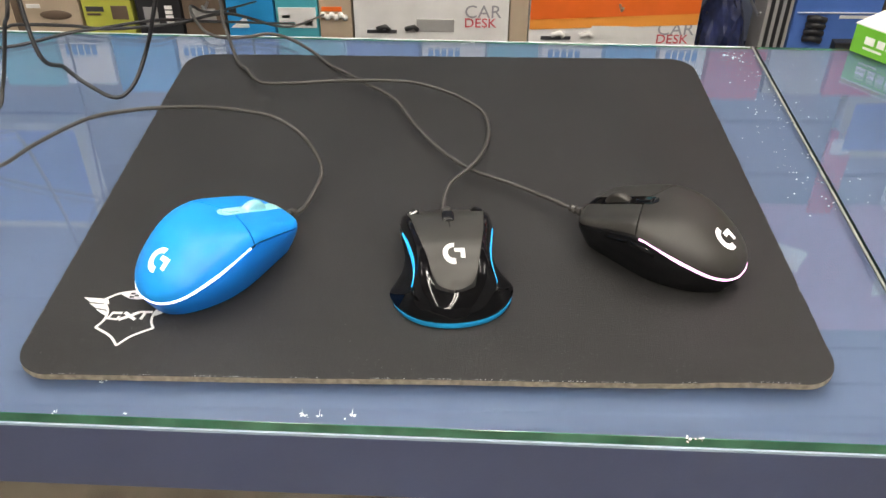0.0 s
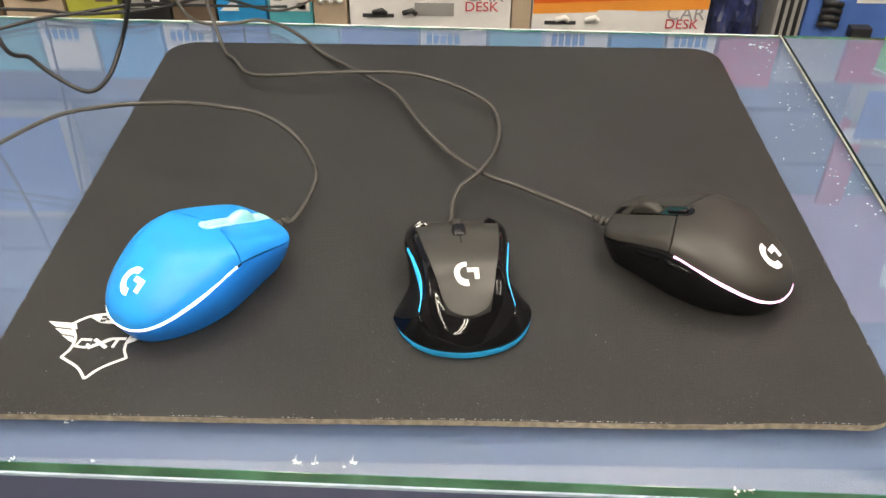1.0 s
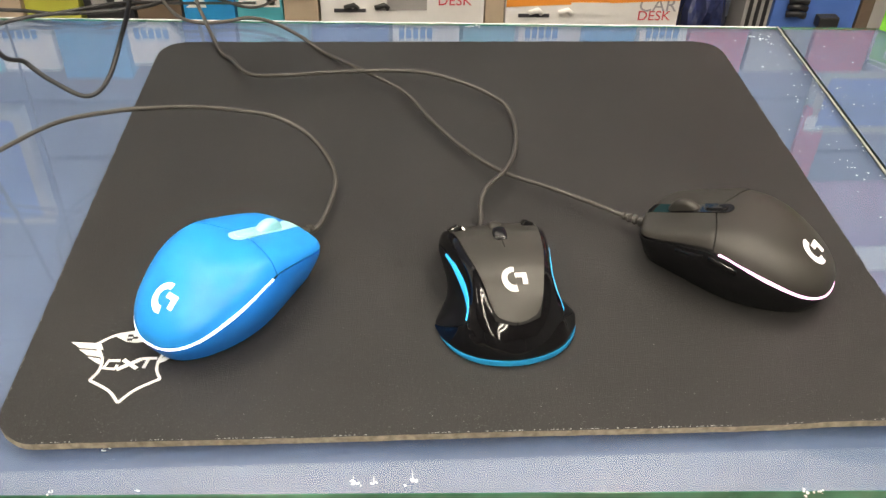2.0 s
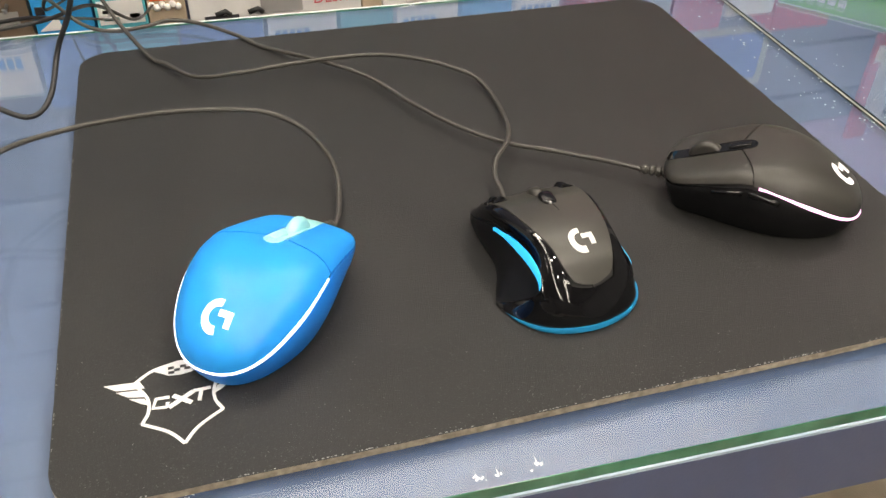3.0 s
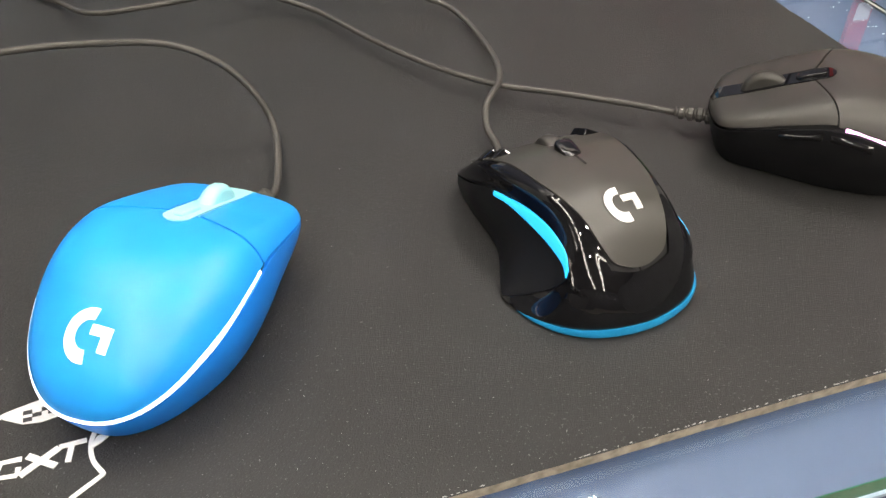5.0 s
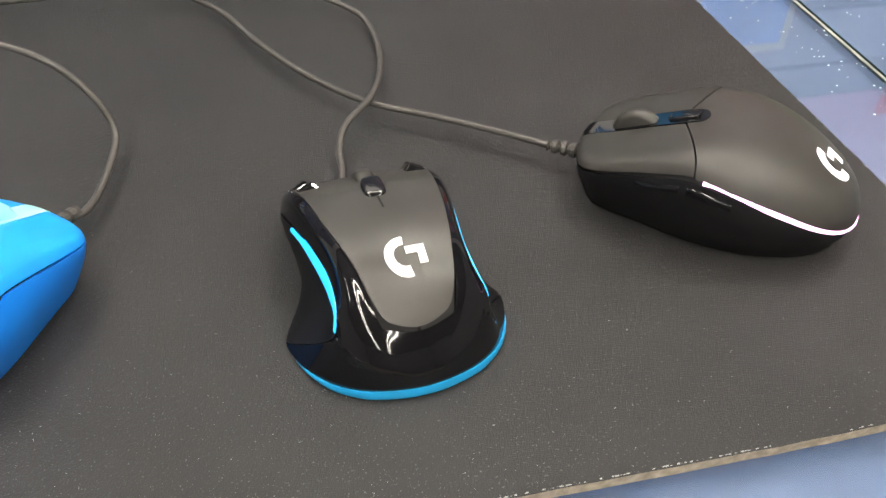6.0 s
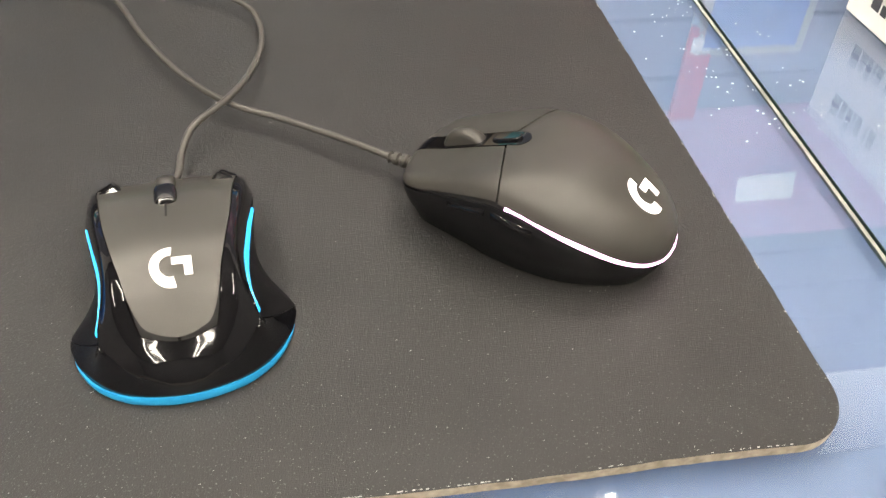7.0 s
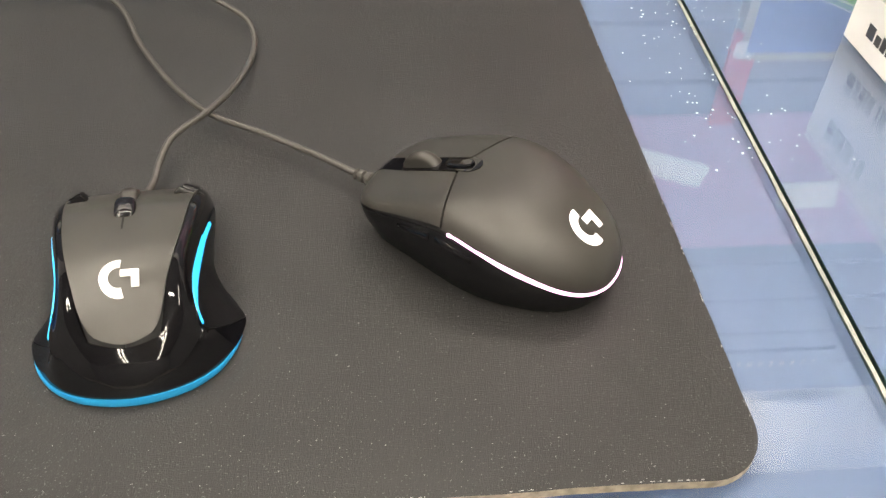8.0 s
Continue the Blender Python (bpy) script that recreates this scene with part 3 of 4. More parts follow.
def strip_mouse(name, m, label, shell, side, spine, wheel_mat, led, gap, cable_pts):
    t = thing(name, m, label, "computer mouse", "computer mice on the pad")
    # dark frame inside
    core = bmesh.new()
    grid_bm(lambda u, v: a_undercut(*[c * k for c, k in zip(a_at_level(2 * math.pi * u, v), (0.972, 0.975, 0.965))]), 64, 14, core)
    bmesh.ops.remove_doubles(core, verts=core.verts, dist=1e-6)
    part("inner_frame", core, M_CORE, t, smooth=True)

    # lower side shell
    def side_fn(u, v):
        phi = 2 * math.pi * u
        e = a_line_at(phi)
        _, y, _ = a_at_level(phi, e)
        top = e - (0.030 if y < 0.0035 else gap)
        return a_undercut(*a_at_level(phi, top * v))
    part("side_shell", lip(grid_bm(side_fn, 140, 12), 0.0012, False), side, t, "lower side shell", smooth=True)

    # light strip round the back
    def strip_fn(u, v):
        a0, a1 = radians(180 + 1), radians(360 - 1)
        phi = a0 + (a1 - a0) * u
        e = a_line_at(phi)
        fade = min(1.0, min(u, 1 - u) / 0.24)
        x, y, z = a_at_level(phi, e + 0.050 * v * (0.06 + 0.94 * fade) - 0.027 * (0.06 + 0.94 * fade))
        k = 1.004 + 0.006 * math.sin(math.pi * v)
        return a_undercut(x * k, y * k, z)
    part("light_strip", lip(grid_bm(strip_fn, 110, 4), 0.001, False), led, t, "glowing light strip round the back", smooth=True)

    # palm cover
    rear = a_end(-1, 0.016)

    def palm_fn(u, v):
        w = 2 * u - 1
        y = a_seam(w) - 0.0004
        y = y + (rear - y) * math.sin(v * math.pi / 2) ** 0.9
        x = w * a_half_width(y, 0.016)
        return a_undercut(x, y, a_top(x, y))
    part("palm_cover", lip(grid_bm(palm_fn, 40, 44), 0.0012), shell, t, "smooth palm cover", smooth=True)

    # two main buttons
    front = a_end(1, gap)
    for sgn in (-1, 1):
        def click_fn(u, v, sgn=sgn):
            w = sgn * (0.185 + 0.815 * u)
            y = front - 0.0006 + (a_seam(w) + 0.0004 - front + 0.0006) * v
            x = w * a_half_width(y, gap)
            return a_undercut(x, y, a_top(x, y) + 0.0002)
        part("main_button", lip(grid_bm(click_fn, 18, 30), 0.0012), shell, t, smooth=True)

    # spine with wheel and sensitivity button
    def spine_fn(u, v):
        y = 0.0045 + (front - 0.0065) * v
        hw = 0.0047 * min(1.0, math.sqrt(max(0.0, 1 - max(0.0, (0.009 - y) / 0.0046) ** 2)) + 0.02)
        x = (2 * u - 1) * hw
        y2 = min(y, front)
        return a_undercut(x, y2, a_top(x, y2) + 0.00035)
    part("spine", lip(grid_bm(spine_fn, 8, 40), 0.0015), spine, t, "narrow centre strip", smooth=True)
    wz = lerp_table(A_TOP, 0.029) - 0.0038
    prof = [(0.0032, 0.0078), (0.0027, 0.0092), (0.0014, 0.0099), (0, 0.0101), (-0.0014, 0.0099), (-0.0027, 0.0092), (-0.0032, 0.0078)]
    wb = bmesh.new()
    n = 40
    rings = [[wb.verts.new((px, 0.029 + (pr + (0.00018 if k % 2 and abs(px) < 0.0015 else 0)) * math.cos(2 * math.pi * k / n), wz + (pr + (0.00018 if k % 2 and abs(px) < 0.0015 else 0)) * math.sin(2 * math.pi * k / n))) for k in range(n)] for px, pr in prof]
    for a, b in zip(rings, rings[1:]):
        for k in range(n):
            wb.faces.new((a[k], a[(k + 1) % n], b[(k + 1) % n], b[k]))
    wb.faces.new(rings[0])
    wb.faces.new(rings[-1][::-1])
    bmesh.ops.recalc_face_normals(wb, faces=wb.faces)
    part("scroll_wheel", wb, wheel_mat, t, "ribbed rubber scroll wheel", smooth=True)

    def dpi_fn(u, v):
        a = 2 * math.pi * u
        x = 0.0026 * math.copysign(abs(math.cos(a)) ** 0.5, math.cos(a)) * (1 - v * v * 0.5 if v < 1 else 0)
        y = 0.0135 + 0.0056 * math.copysign(abs(math.sin(a)) ** 0.6, math.sin(a)) * (1 - v * v * 0.3 if v < 1 else 0)
        return a_undercut(x, y, a_top(x, y) + 0.0002 + 0.0013 * min(1.0, v * 2.2))
    part("sensitivity_button", grid_bm(dpi_fn, 24, 5), wheel_mat if spine is M_MINT else M_GLOSS, t, smooth=True)

    # thumb buttons on one side
    for y0, y1 in ((0.0068, 0.0225), (-0.0120, 0.0040)):
        def thumb_fn(u, v, y0=y0, y1=y1):
            y = y0 + (y1 - y0) * u
            e = lerp_table(A_LINE, y) - 0.070 - 0.075 * v
            want = (1 - e ** a_exp(y)) ** (1 / a_exp(y))
            lo, hi = 0.0, 0.05
            for _ in range(24):
                mid = (lo + hi) / 2
                lo, hi = (mid, hi) if a_gauge(mid, y) < want else (lo, mid)
            swell = 0.0011 * (math.sin(math.pi * min(max(u, 0.02), 0.98)) ** 0.4) * (math.sin(math.pi * min(max(v, 0.03), 0.97)) ** 0.5)
            x, yy, z = a_undercut(-lo, y, lerp_table(A_TOP, y) * e)
            return x - swell - 0.0001, yy, z
        part("thumb_button", lip(grid_bm(thumb_fn, 16, 6), 0.001, False), M_GLOSS if side is M_BLACK_SIDE else side, t, smooth=True)

    part("emblem", emblem_bm(lambda x, y: a_undercut(x, y, a_top(x, y))[2], 0.0, -0.0408, 0.0135), M_LOGO_LED, t, "lit white ring-shaped emblem")
    # cable with ribbed strain relief
    inv = m.inverted()
    pts = [Vector((0, NOSE - 0.004, 0.0095)), Vector((0, NOSE + 0.005, 0.0085))] + [inv @ Vector(p) for p in cable_pts]
    path = spline(pts, 10)
    cable = part("cable", tube_bm(path, 0.00150, 10), M_CABLE, t, "thin grey rubber cable", smooth=True)
    relief = [Vector((0, NOSE - 0.004 + 0.00065 * k, 0.0096 - 0.00004 * k)) for k in range(25)]
    part("strain_relief", tube_bm(relief, lambda q: 0.0035 - 0.0009 * q - (0.0011 if round(q * 24) % 6 in (4, 5) else 0), 12), M_CABLE, cable, "ribbed rubber sleeve", smooth=False)
    return t


def facing(cx, cy, fx, fy):
    """Pose on the pad with +y towards (fx, fy)."""
    return pose(cx, cy, PAD_T, 0, 0, math.degrees(math.atan2(fy, fx)) - 90)


CZ = PAD_T + 0.0016
BLUE_M = facing(0.0969, 0.0927, 0.593, 0.805)
BLACK_M = facing(0.3686, 0.1127, -0.797, 0.603)
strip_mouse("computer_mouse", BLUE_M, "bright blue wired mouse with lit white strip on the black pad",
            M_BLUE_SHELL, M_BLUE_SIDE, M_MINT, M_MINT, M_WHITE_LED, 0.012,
            [(0.1386, 0.1475, 0.0110), (0.1440, 0.1690, 0.0110), (0.1466, 0.1912, 0.0136), (0.1413, 0.1988, 0.0256), (0.1292, 0.2045, 0.0386), (0.1114, 0.2099, 0.0466), (0.0890, 0.2158, 0.0478), (0.0620, 0.2225, 0.0465), (0.0355, 0.2252, 0.0445), (0.0110, 0.2240, 0.0430), (-0.0252, 0.2244, 0.0350),
             (-0.0626, 0.2143, 0.0200), (-0.092, 0.206, 0.0050), (-0.122, 0.216, 0.0017), (-0.150, 0.255, 0.0017),
             (-0.1230, 0.2800, 0.0100), (-0.1210, 0.2960, 0.0220), (-0.1080, 0.2890, 0.0500), (-0.0900, 0.2720, 0.0850), (-0.0680, 0.2480, 0.1200), (-0.12, 0.40, 0.20), (-0.30, 0.80, 0.20), (-0.42, 1.04, 0.15)])
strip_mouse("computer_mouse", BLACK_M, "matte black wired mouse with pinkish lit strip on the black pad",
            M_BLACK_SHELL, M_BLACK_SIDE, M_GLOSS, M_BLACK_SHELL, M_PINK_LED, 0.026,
            [(0.3020, 0.1640, 0.0125), (0.2757, 0.1833, 0.0120), (0.2511, 0.1983, 0.0125), (0.2290, 0.2275, 0.0110), (0.2088, 0.2649, 0.0105), (0.1906, 0.3072, 0.0095), (0.1630, 0.3320, 0.0125), (0.1450, 0.3560, 0.0090), (0.127, 0.380, CZ),
             (0.110, 0.404, 0.006), (0.085, 0.431, 0.006), (0.064, 0.441, 0.006), (0.046, 0.439, 0.004), (0.022, 0.436, 0.004), (0.0, 0.450, 0.006), (-0.03, 0.52, 0.0), (-0.06, 0.7, -0.08), (-0.08, 1.04, -0.2)])

# ---- the gloss-black mouse ----
B_BASE = [(-0.0535, 0.0), (-0.0533, 0.0045), (-0.0527, 0.0085), (-0.0515, 0.0136), (-0.0495, 0.0190), (-0.044, 0.0266), (-0.0361, 0.0323), (-0.028, 0.0356), (-0.0200, 0.0371), (-0.0120, 0.0338), (-0.004, 0.0296), (0.005, 0.0262), (0.015, 0.0252), (0.023, 0.0250), (0.030, 0.0246), (0.042, 0.0228), (0.0465, 0.0205)]
B_WAIST = [(-0.0535, 0.0), (-0.0532, 0.0040), (-0.052, 0.0100), (-0.0495, 0.0160), (-0.044, 0.0220), (-0.037, 0.0230), (-0.030, 0.0223), (-0.020, 0.0225), (-0.005, 0.0250), (0.011, 0.0278), (0.022, 0.0284), (0.028, 0.0278), (0.042, 0.0244), (0.0465, 0.0210)]
B_WAIST_Z = [(-0.0535, 0.0036), (-0.052, 0.0076), (-0.0495, 0.0112), (-0.044, 0.0172), (-0.037, 0.0240), (-0.030, 0.0270), (-0.015, 0.0288), (0.0, 0.0286), (0.012, 0.0256), (0.028, 0.0175), (0.042, 0.0100), (0.0465, 0.0080)]
B_EDGE = [(-0.0535, 0.0), (-0.0532, 0.0022), (-0.052, 0.0050), (-0.0495, 0.0078), (-0.045, 0.0106), (-0.039, 0.0132), (-0.030, 0.0152), (-0.020, 0.0176), (-0.0066, 0.0202), (0.009, 0.0222), (0.022, 0.0238), (0.030, 0.0242), (0.042, 0.0222), (0.0465, 0.0200)]
B_TOP = [(-0.0535, 0.0050), (-0.0530, 0.0070), (-0.0515, 0.0108), (-0.0490, 0.0155), (-0.0460, 0.0201), (-0.0425, 0.0246), (-0.039, 0.0286), (-0.035, 0.0323), (-0.029, 0.0360), (-0.020, 0.0380), (-0.008, 0.0378), (0.006, 0.0362), (0.014, 0.0335), (0.022, 0.0296), (0.029, 0.0248), (0.0355, 0.0180), (0.042, 0.0120), (0.0465, 0.0090)]
B_END, B_NOSE = -0.0535, 0.0465
PANEL_END = -0.0432


def b_section(y, v):
    """v: 0 base, 1 light line, 2 panel edge, 3 middle of the top. Half section on +x, smooth through the four."""
    xb, xw, zw, xe, zt = (lerp_table(tb, y) for tb in (B_BASE, B_WAIST, B_WAIST_Z, B_EDGE, B_TOP))
    ze = zw + (zt - zw) * 0.86
    if v >= 2:
        k = v - 2
        return xe * (1 - k), ze + (zt - ze) * math.sin(k * math.pi / 2)
    if v >= 1:
        k = v - 1
        d = max(0.02, min(0.40, 0.8 * (xw - xe) / max(xe, 1e-4)))
        q = ((xw, zw), (xw - 0.22 * (xw - xe), zw + 0.42 * (ze - zw)), (xe + d * xe, ze - d * (zt - ze) * 1.57), (xe, ze))
    else:
        k = v
        q = ((xb, 0.0012), (xb - (xb - xw) * 0.30, 0.0012 + 0.18 * zw), (xw, zw * 0.50), (xw, zw))
    def bez(q, k):
        w = ((1 - k) ** 3, 3 * k * (1 - k) ** 2, 3 * k * k * (1 - k), k ** 3)
        return sum(c * p[0] for c, p in zip(w, q)), sum(c * p[1] for c, p in zip(w, q))
    x, z = bez(q, k)
    # towards the tail one plain round curve takes over
    t = min(1.0, max(0.0, (-0.034 - y) / 0.011))
    t = t * t * (3 - 2 * t)
    if t:
        x2, z2 = bez(((xb, 0.0012), (xb * 1.01, 0.55 * ze), (xe + 0.55 * (xb - xe), ze - 0.25 * (zt - ze)), (xe, ze)), v / 2)
        x, z = x + (x2 - x) * t, z + (z2 - z) * t
    return x, z


def b_surface(x, y):
    """Height of the top panel."""
    xe, zt, zw = lerp_table(B_EDGE, y), lerp_table(B_TOP, y), lerp_table(B_WAIST_Z, y)
    ze = zw + (zt - zw) * 0.86
    k = 1 - min(1.0, abs(x) / xe)
    return ze + (zt - ze) * math.sin(k * math.pi / 2)


def b_patch(y0f, y1f, v0, v1, nu, nv, lift=0.0):
    """One-sided patch between stations y0f(v)..y1f(v) and section values v0..v1; built for both sides by the caller."""
    def fn(u, w):
        v = v0 + (v1 - v0) * w
        ya, yb = (f(v) if callable(f) else f for f in (y0f, y1f))
        s = 0.5 - 0.5 * math.cos(math.pi * u) if ya < -0.05 else u
        y = ya + (yb - ya) * s
        x, z = b_section(y, v)
        return x + lift * (1.0 if v < 2 else 0.0), y, z + lift * (0.5 if v >= 1 else 0)
    return fn


def mirrored(fn):
    return lambda u, v: (lambda p: (-p[0], p[1], p[2]))(fn(u, v))


def grip_y(v):
    return -0.0385 + 0.0195 * (1 - v) ** 1.6


def gloss_mouse(m):
    t = thing("computer_mouse", m, "glossy black wired mouse with cyan light strips and blue base", "computer mouse", "computer mice on the pad")
    core = bmesh.new()
    for fl in (False, True):
        fn = b_patch(B_END + 0.002, B_NOSE - 0.001, 0.0, 3.0, 50, 30)
        g = lambda u, v, fn=fn: tuple(c * k for c, k in zip(fn(u, v), (0.965, 0.985, 0.955)))
        grid_bm(mirrored(g) if fl else g, 50, 30, core)
    bmesh.ops.remove_doubles(core, verts=core.verts, dist=1e-6)
    part("inner_frame", core, M_CORE, t, smooth=True)
    for fl in (False, True):
        w = mirrored if fl else (lambda f: f)
        # matte hollow grip, ending in a curve before the tail
        fn = b_patch(lambda v: grip_y(v), B_NOSE, 0.02, 0.955, 50, 14)
        part("side_grip", lip(grid_bm(w(fn), 50, 14), 0.001, False), M_BLACK_SIDE, t, "matte black hollow side grip", smooth=True)
        # light strip, tapered
        def led(u, v):
            y = -0.0375 + 0.0445 * u
            half_h = 0.070 * (0.45 + 0.55 * math.sin(math.pi * min(1, max(0, u * 0.9 + 0.25))))
            x, z = b_section(y, 0.930 + half_h * (2 * v - 1))
            return x + 0.0004 + 0.0004 * math.sin(math.pi * v), y, z
        part("light_strip", lip(grid_bm(w(led), 40, 4), 0.0012, False), M_CYAN_LED, t, "glowing cyan strip above the grip", smooth=True)
    # gloss tail, one shell over both sides
    def tail(u, v):
        sec = 3 - 3 * abs(2 * v - 1)
        if sec > 2:
            w = 3 - sec
            y1 = PANEL_END - 0.0003 - 0.0022 * (1 - w * w)
        elif sec > 1:
            y1 = PANEL_END - 0.0003
        else:
            y1 = PANEL_END - 0.0003 + (grip_y(sec) - 0.0003 - PANEL_END) * min(1.0, (1 - sec) * 9)
        y = B_END + (y1 - B_END) * u ** 2.2
        x, z = b_section(y, sec)
        return (x if v < 0.5 else -x), y, z
    gloss = grid_bm(tail, 30, 120)
    for fl in (False, True):
        fn = b_patch(PANEL_END - 0.0003, B_NOSE, 1.0, 2.0, 60, 20)
        grid_bm(mirrored(fn) if fl else fn, 60, 20, gloss)
    bmesh.ops.remove_doubles(gloss, verts=gloss.verts, dist=2e-6)
    inner = [v for v in gloss.verts if not v.is_boundary]
    for _ in range(18):
        bmesh.ops.smooth_vert(gloss, verts=inner, factor=0.5, use_axis_x=True, use_axis_y=True, use_axis_z=True)
    part("gloss_shell", lip(gloss, 0.001), M_GLOSS, t, "mirror-glossy black shell over flanks and tail", smooth=True)
    # satin top panel
    front_y = 0.0322

    def panel(u, v):
        w = 2 * v - 1
        ya = PANEL_END + 0.0003 - 0.0022 * (1 - w * w)
        y = ya + (front_y - ya) * u
        xe = lerp_table(B_EDGE, y) * 0.985
        # the rear corners are rounded off
        k = min(1.0, max(0.0, (y - ya) / 0.012))
        x = w * xe * (0.80 + 0.20 * math.sqrt(1 - (1 - k) ** 2))
        return x, y, b_surface(x, y) + 0.0005
    part("top_panel", lip(grid_bm(panel, 60, 28), 0.0012), M_PANEL, t, "satin dark grey top panel", smooth=True)
    # blue foot rim round the tail
    def rim(u, v):
        s = 2 * u - 1
        y = B_END + 0.0255 * abs(s) ** 2.2
        th = 0.0036 * max(0.02, 1 - abs(s) ** 2.2) ** 0.8
        out = (0.0007 + 0.0006 * math.sin(math.pi * v)) * (1 - abs(s) ** 4)
        x = math.copysign(lerp_table(B_BASE, y), s) if abs(s) > 0.02 else 0.0
        return x * (1 + 24 * out * min(1.0, abs(s) * 2)), y - out * 0.5 * (1 - abs(s)), 0.0007 + th * v
    part("foot_rim", lip(grid_bm(rim, 90, 4), 0.0012, False), M_CYAN_BASE, t, "bright blue plastic rim at the foot", smooth=True)
    # wheel, mode button and slit
    pts = [Vector((-0.0032 + 0.0008 * k, 0.0160, b_surface(0, 0.0160) - 0.0036)) for k in range(9)]
    part("scroll_wheel", tube_bm(pts, lambda q: 0.0068 - 0.0012 * abs(2 * q - 1) ** 3, 24), M_BLACK_SHELL, t, "grey rubber scroll wheel", smooth=True)
    z = b_surface(0, 0.0045)
    knob = bmesh.new()
    bmesh.ops.create_uvsphere(knob, u_segments=24, v_segments=12, radius=1)
    for q in knob.verts:
        q.co = Vector([math.copysign(abs(c) ** 0.6, c) * r for c, r in zip(q.co, (0.0038, 0.0056, 0.0021))])
    part("mode_button", knob, M_GLOSS, t, "glossy rounded button behind the wheel", smooth=True).matrix_basis = pose(0, 0.0048, z + 0.0002, 8, 0, 0)

    def slit(u, v):
        x, y = -0.00035 + 0.0007 * v, -0.0068 + 0.0085 * u
        return x, y, b_surface(x, y) + 0.0007
    part("slit", lip(grid_bm(slit, 10, 1), 0.0004), M_CORE, t)
    for s in (-1, 1):
        for k, (yy, dx, l) in enumerate(((0.0250, 0.0006, 0.0066), (0.0195, 0.0014, 0.0056))):
            x = s * (lerp_table(B_EDGE, yy) - 0.0030 - dx)
            bm = box_bm(-0.0042, 0.0042, -l / 2, l / 2, -0.002, 0.0022)
            for q in bm.verts:
                if q.co.z > 0:
                    q.co.x *= 0.75
                    q.co.y *= 0.8
            b = part("corner_button", bm, M_GLOSS, t, bevel=0.0009)
            b.matrix_basis = pose(x, yy, b_surface(x * 0.97, yy) - 0.0005, -34, s * 24, s * -14)
    part("emblem", emblem_bm(b_surface, 0.0004, -0.0290, 0.0124, 0.0009), M_LOGO_PAINT, t, "white painted ring-shaped emblem")
    inv = m.inverted()
    pts = [Vector((0.0, 0.034, 0.0110)), Vector((0.0, 0.050, 0.0070))] + [inv @ Vector(p) for p in
          ((0.2331, 0.1530, 0.0110), (0.2337, 0.1652, 0.0118), (0.2382, 0.1778, 0.0152), (0.2508, 0.1940, 0.0163), (0.2597, 0.2188, 0.0126), (0.2655, 0.2530, 0.0078), (0.2648, 0.2790, 0.0080), (0.2571, 0.2935, 0.0110), (0.2324, 0.3132, 0.0140),
           (0.1983, 0.3263, 0.0160), (0.1474, 0.3230, 0.0178), (0.1051, 0.3211, 0.0160), (0.0772, 0.3308, 0.0120), (0.0590, 0.3640, 0.0074), (0.049, 0.378, CZ + 0.001), (0.030, 0.425, 0.012), (0.018, 0.46, 0.018), (-0.01, 0.60, 0.0), (-0.04, 1.04, -0.15))]
    part("cable", tube_bm(spline(pts, 10), 0.00150, 10), M_CABLE, t, "thin grey rubber cable", smooth=True)
    return t


gloss_mouse(facing(0.2370, 0.0940, -0.1045, 0.9945))

# ---- loose black cables at the counter's back corner ----
for k, pts in enumerate((
        [(-0.20, 0.62, 0.34), (-0.10, 0.34, 0.20), (-0.0620, 0.2510, 0.0850), (-0.0480, 0.2590, 0.0580), (-0.0340, 0.2580, 0.0450), (-0.0160, 0.2590, 0.0340), (-0.0040, 0.2690, 0.0400), (0.0040, 0.2900, 0.0600), (0.0210, 0.2800, 0.1000), (0.030, 0.34, 0.17), (0.00, 0.62, 0.26), (-0.10, 1.04, 0.2)],
        [(-0.40, 0.40, 0.0024), (-0.30, 0.43, 0.0024), (-0.2020, 0.4550, 0.0020), (-0.1840, 0.4630, 0.0030), (-0.1320, 0.4600, 0.0040), (-0.0910, 0.4510, 0.0050), (-0.03, 0.462, 0.006), (0.0, 0.55, -0.02), (0.02, 0.75, -0.12), (0.03, 1.04, -0.22)],
        [(-0.42, 0.34, 0.0024), (-0.26, 0.385, 0.0024), (-0.1830, 0.4120, 0.0020), (-0.1570, 0.4240, 0.0020), (-0.1260, 0.4430, 0.0040), (-0.0960, 0.4500, 0.0060), (-0.05, 0.475, 0.004), (-0.03, 0.60, -0.05), (-0.02, 1.04, -0.24)])):
    tagged(part("loose_cable", tube_bm(spline(pts, 10), 0.0016, 10), M_CABLE_BLACK, smooth=True),
           ("slack loop of black cable hanging above the glass" if k == 0 else "black cable lying along the counter's back edge"), "cable", "loose cables")

# ---- boxes standing on the counter ----
def card_box(name, m, w, d, h, mat, label, group="", bevel=0.0008):
    t = thing(name, m, label, "box", group)
    part("carton", box_bm(0, w, 0, d, 0, h), mat, t, bevel=bevel)
    return t


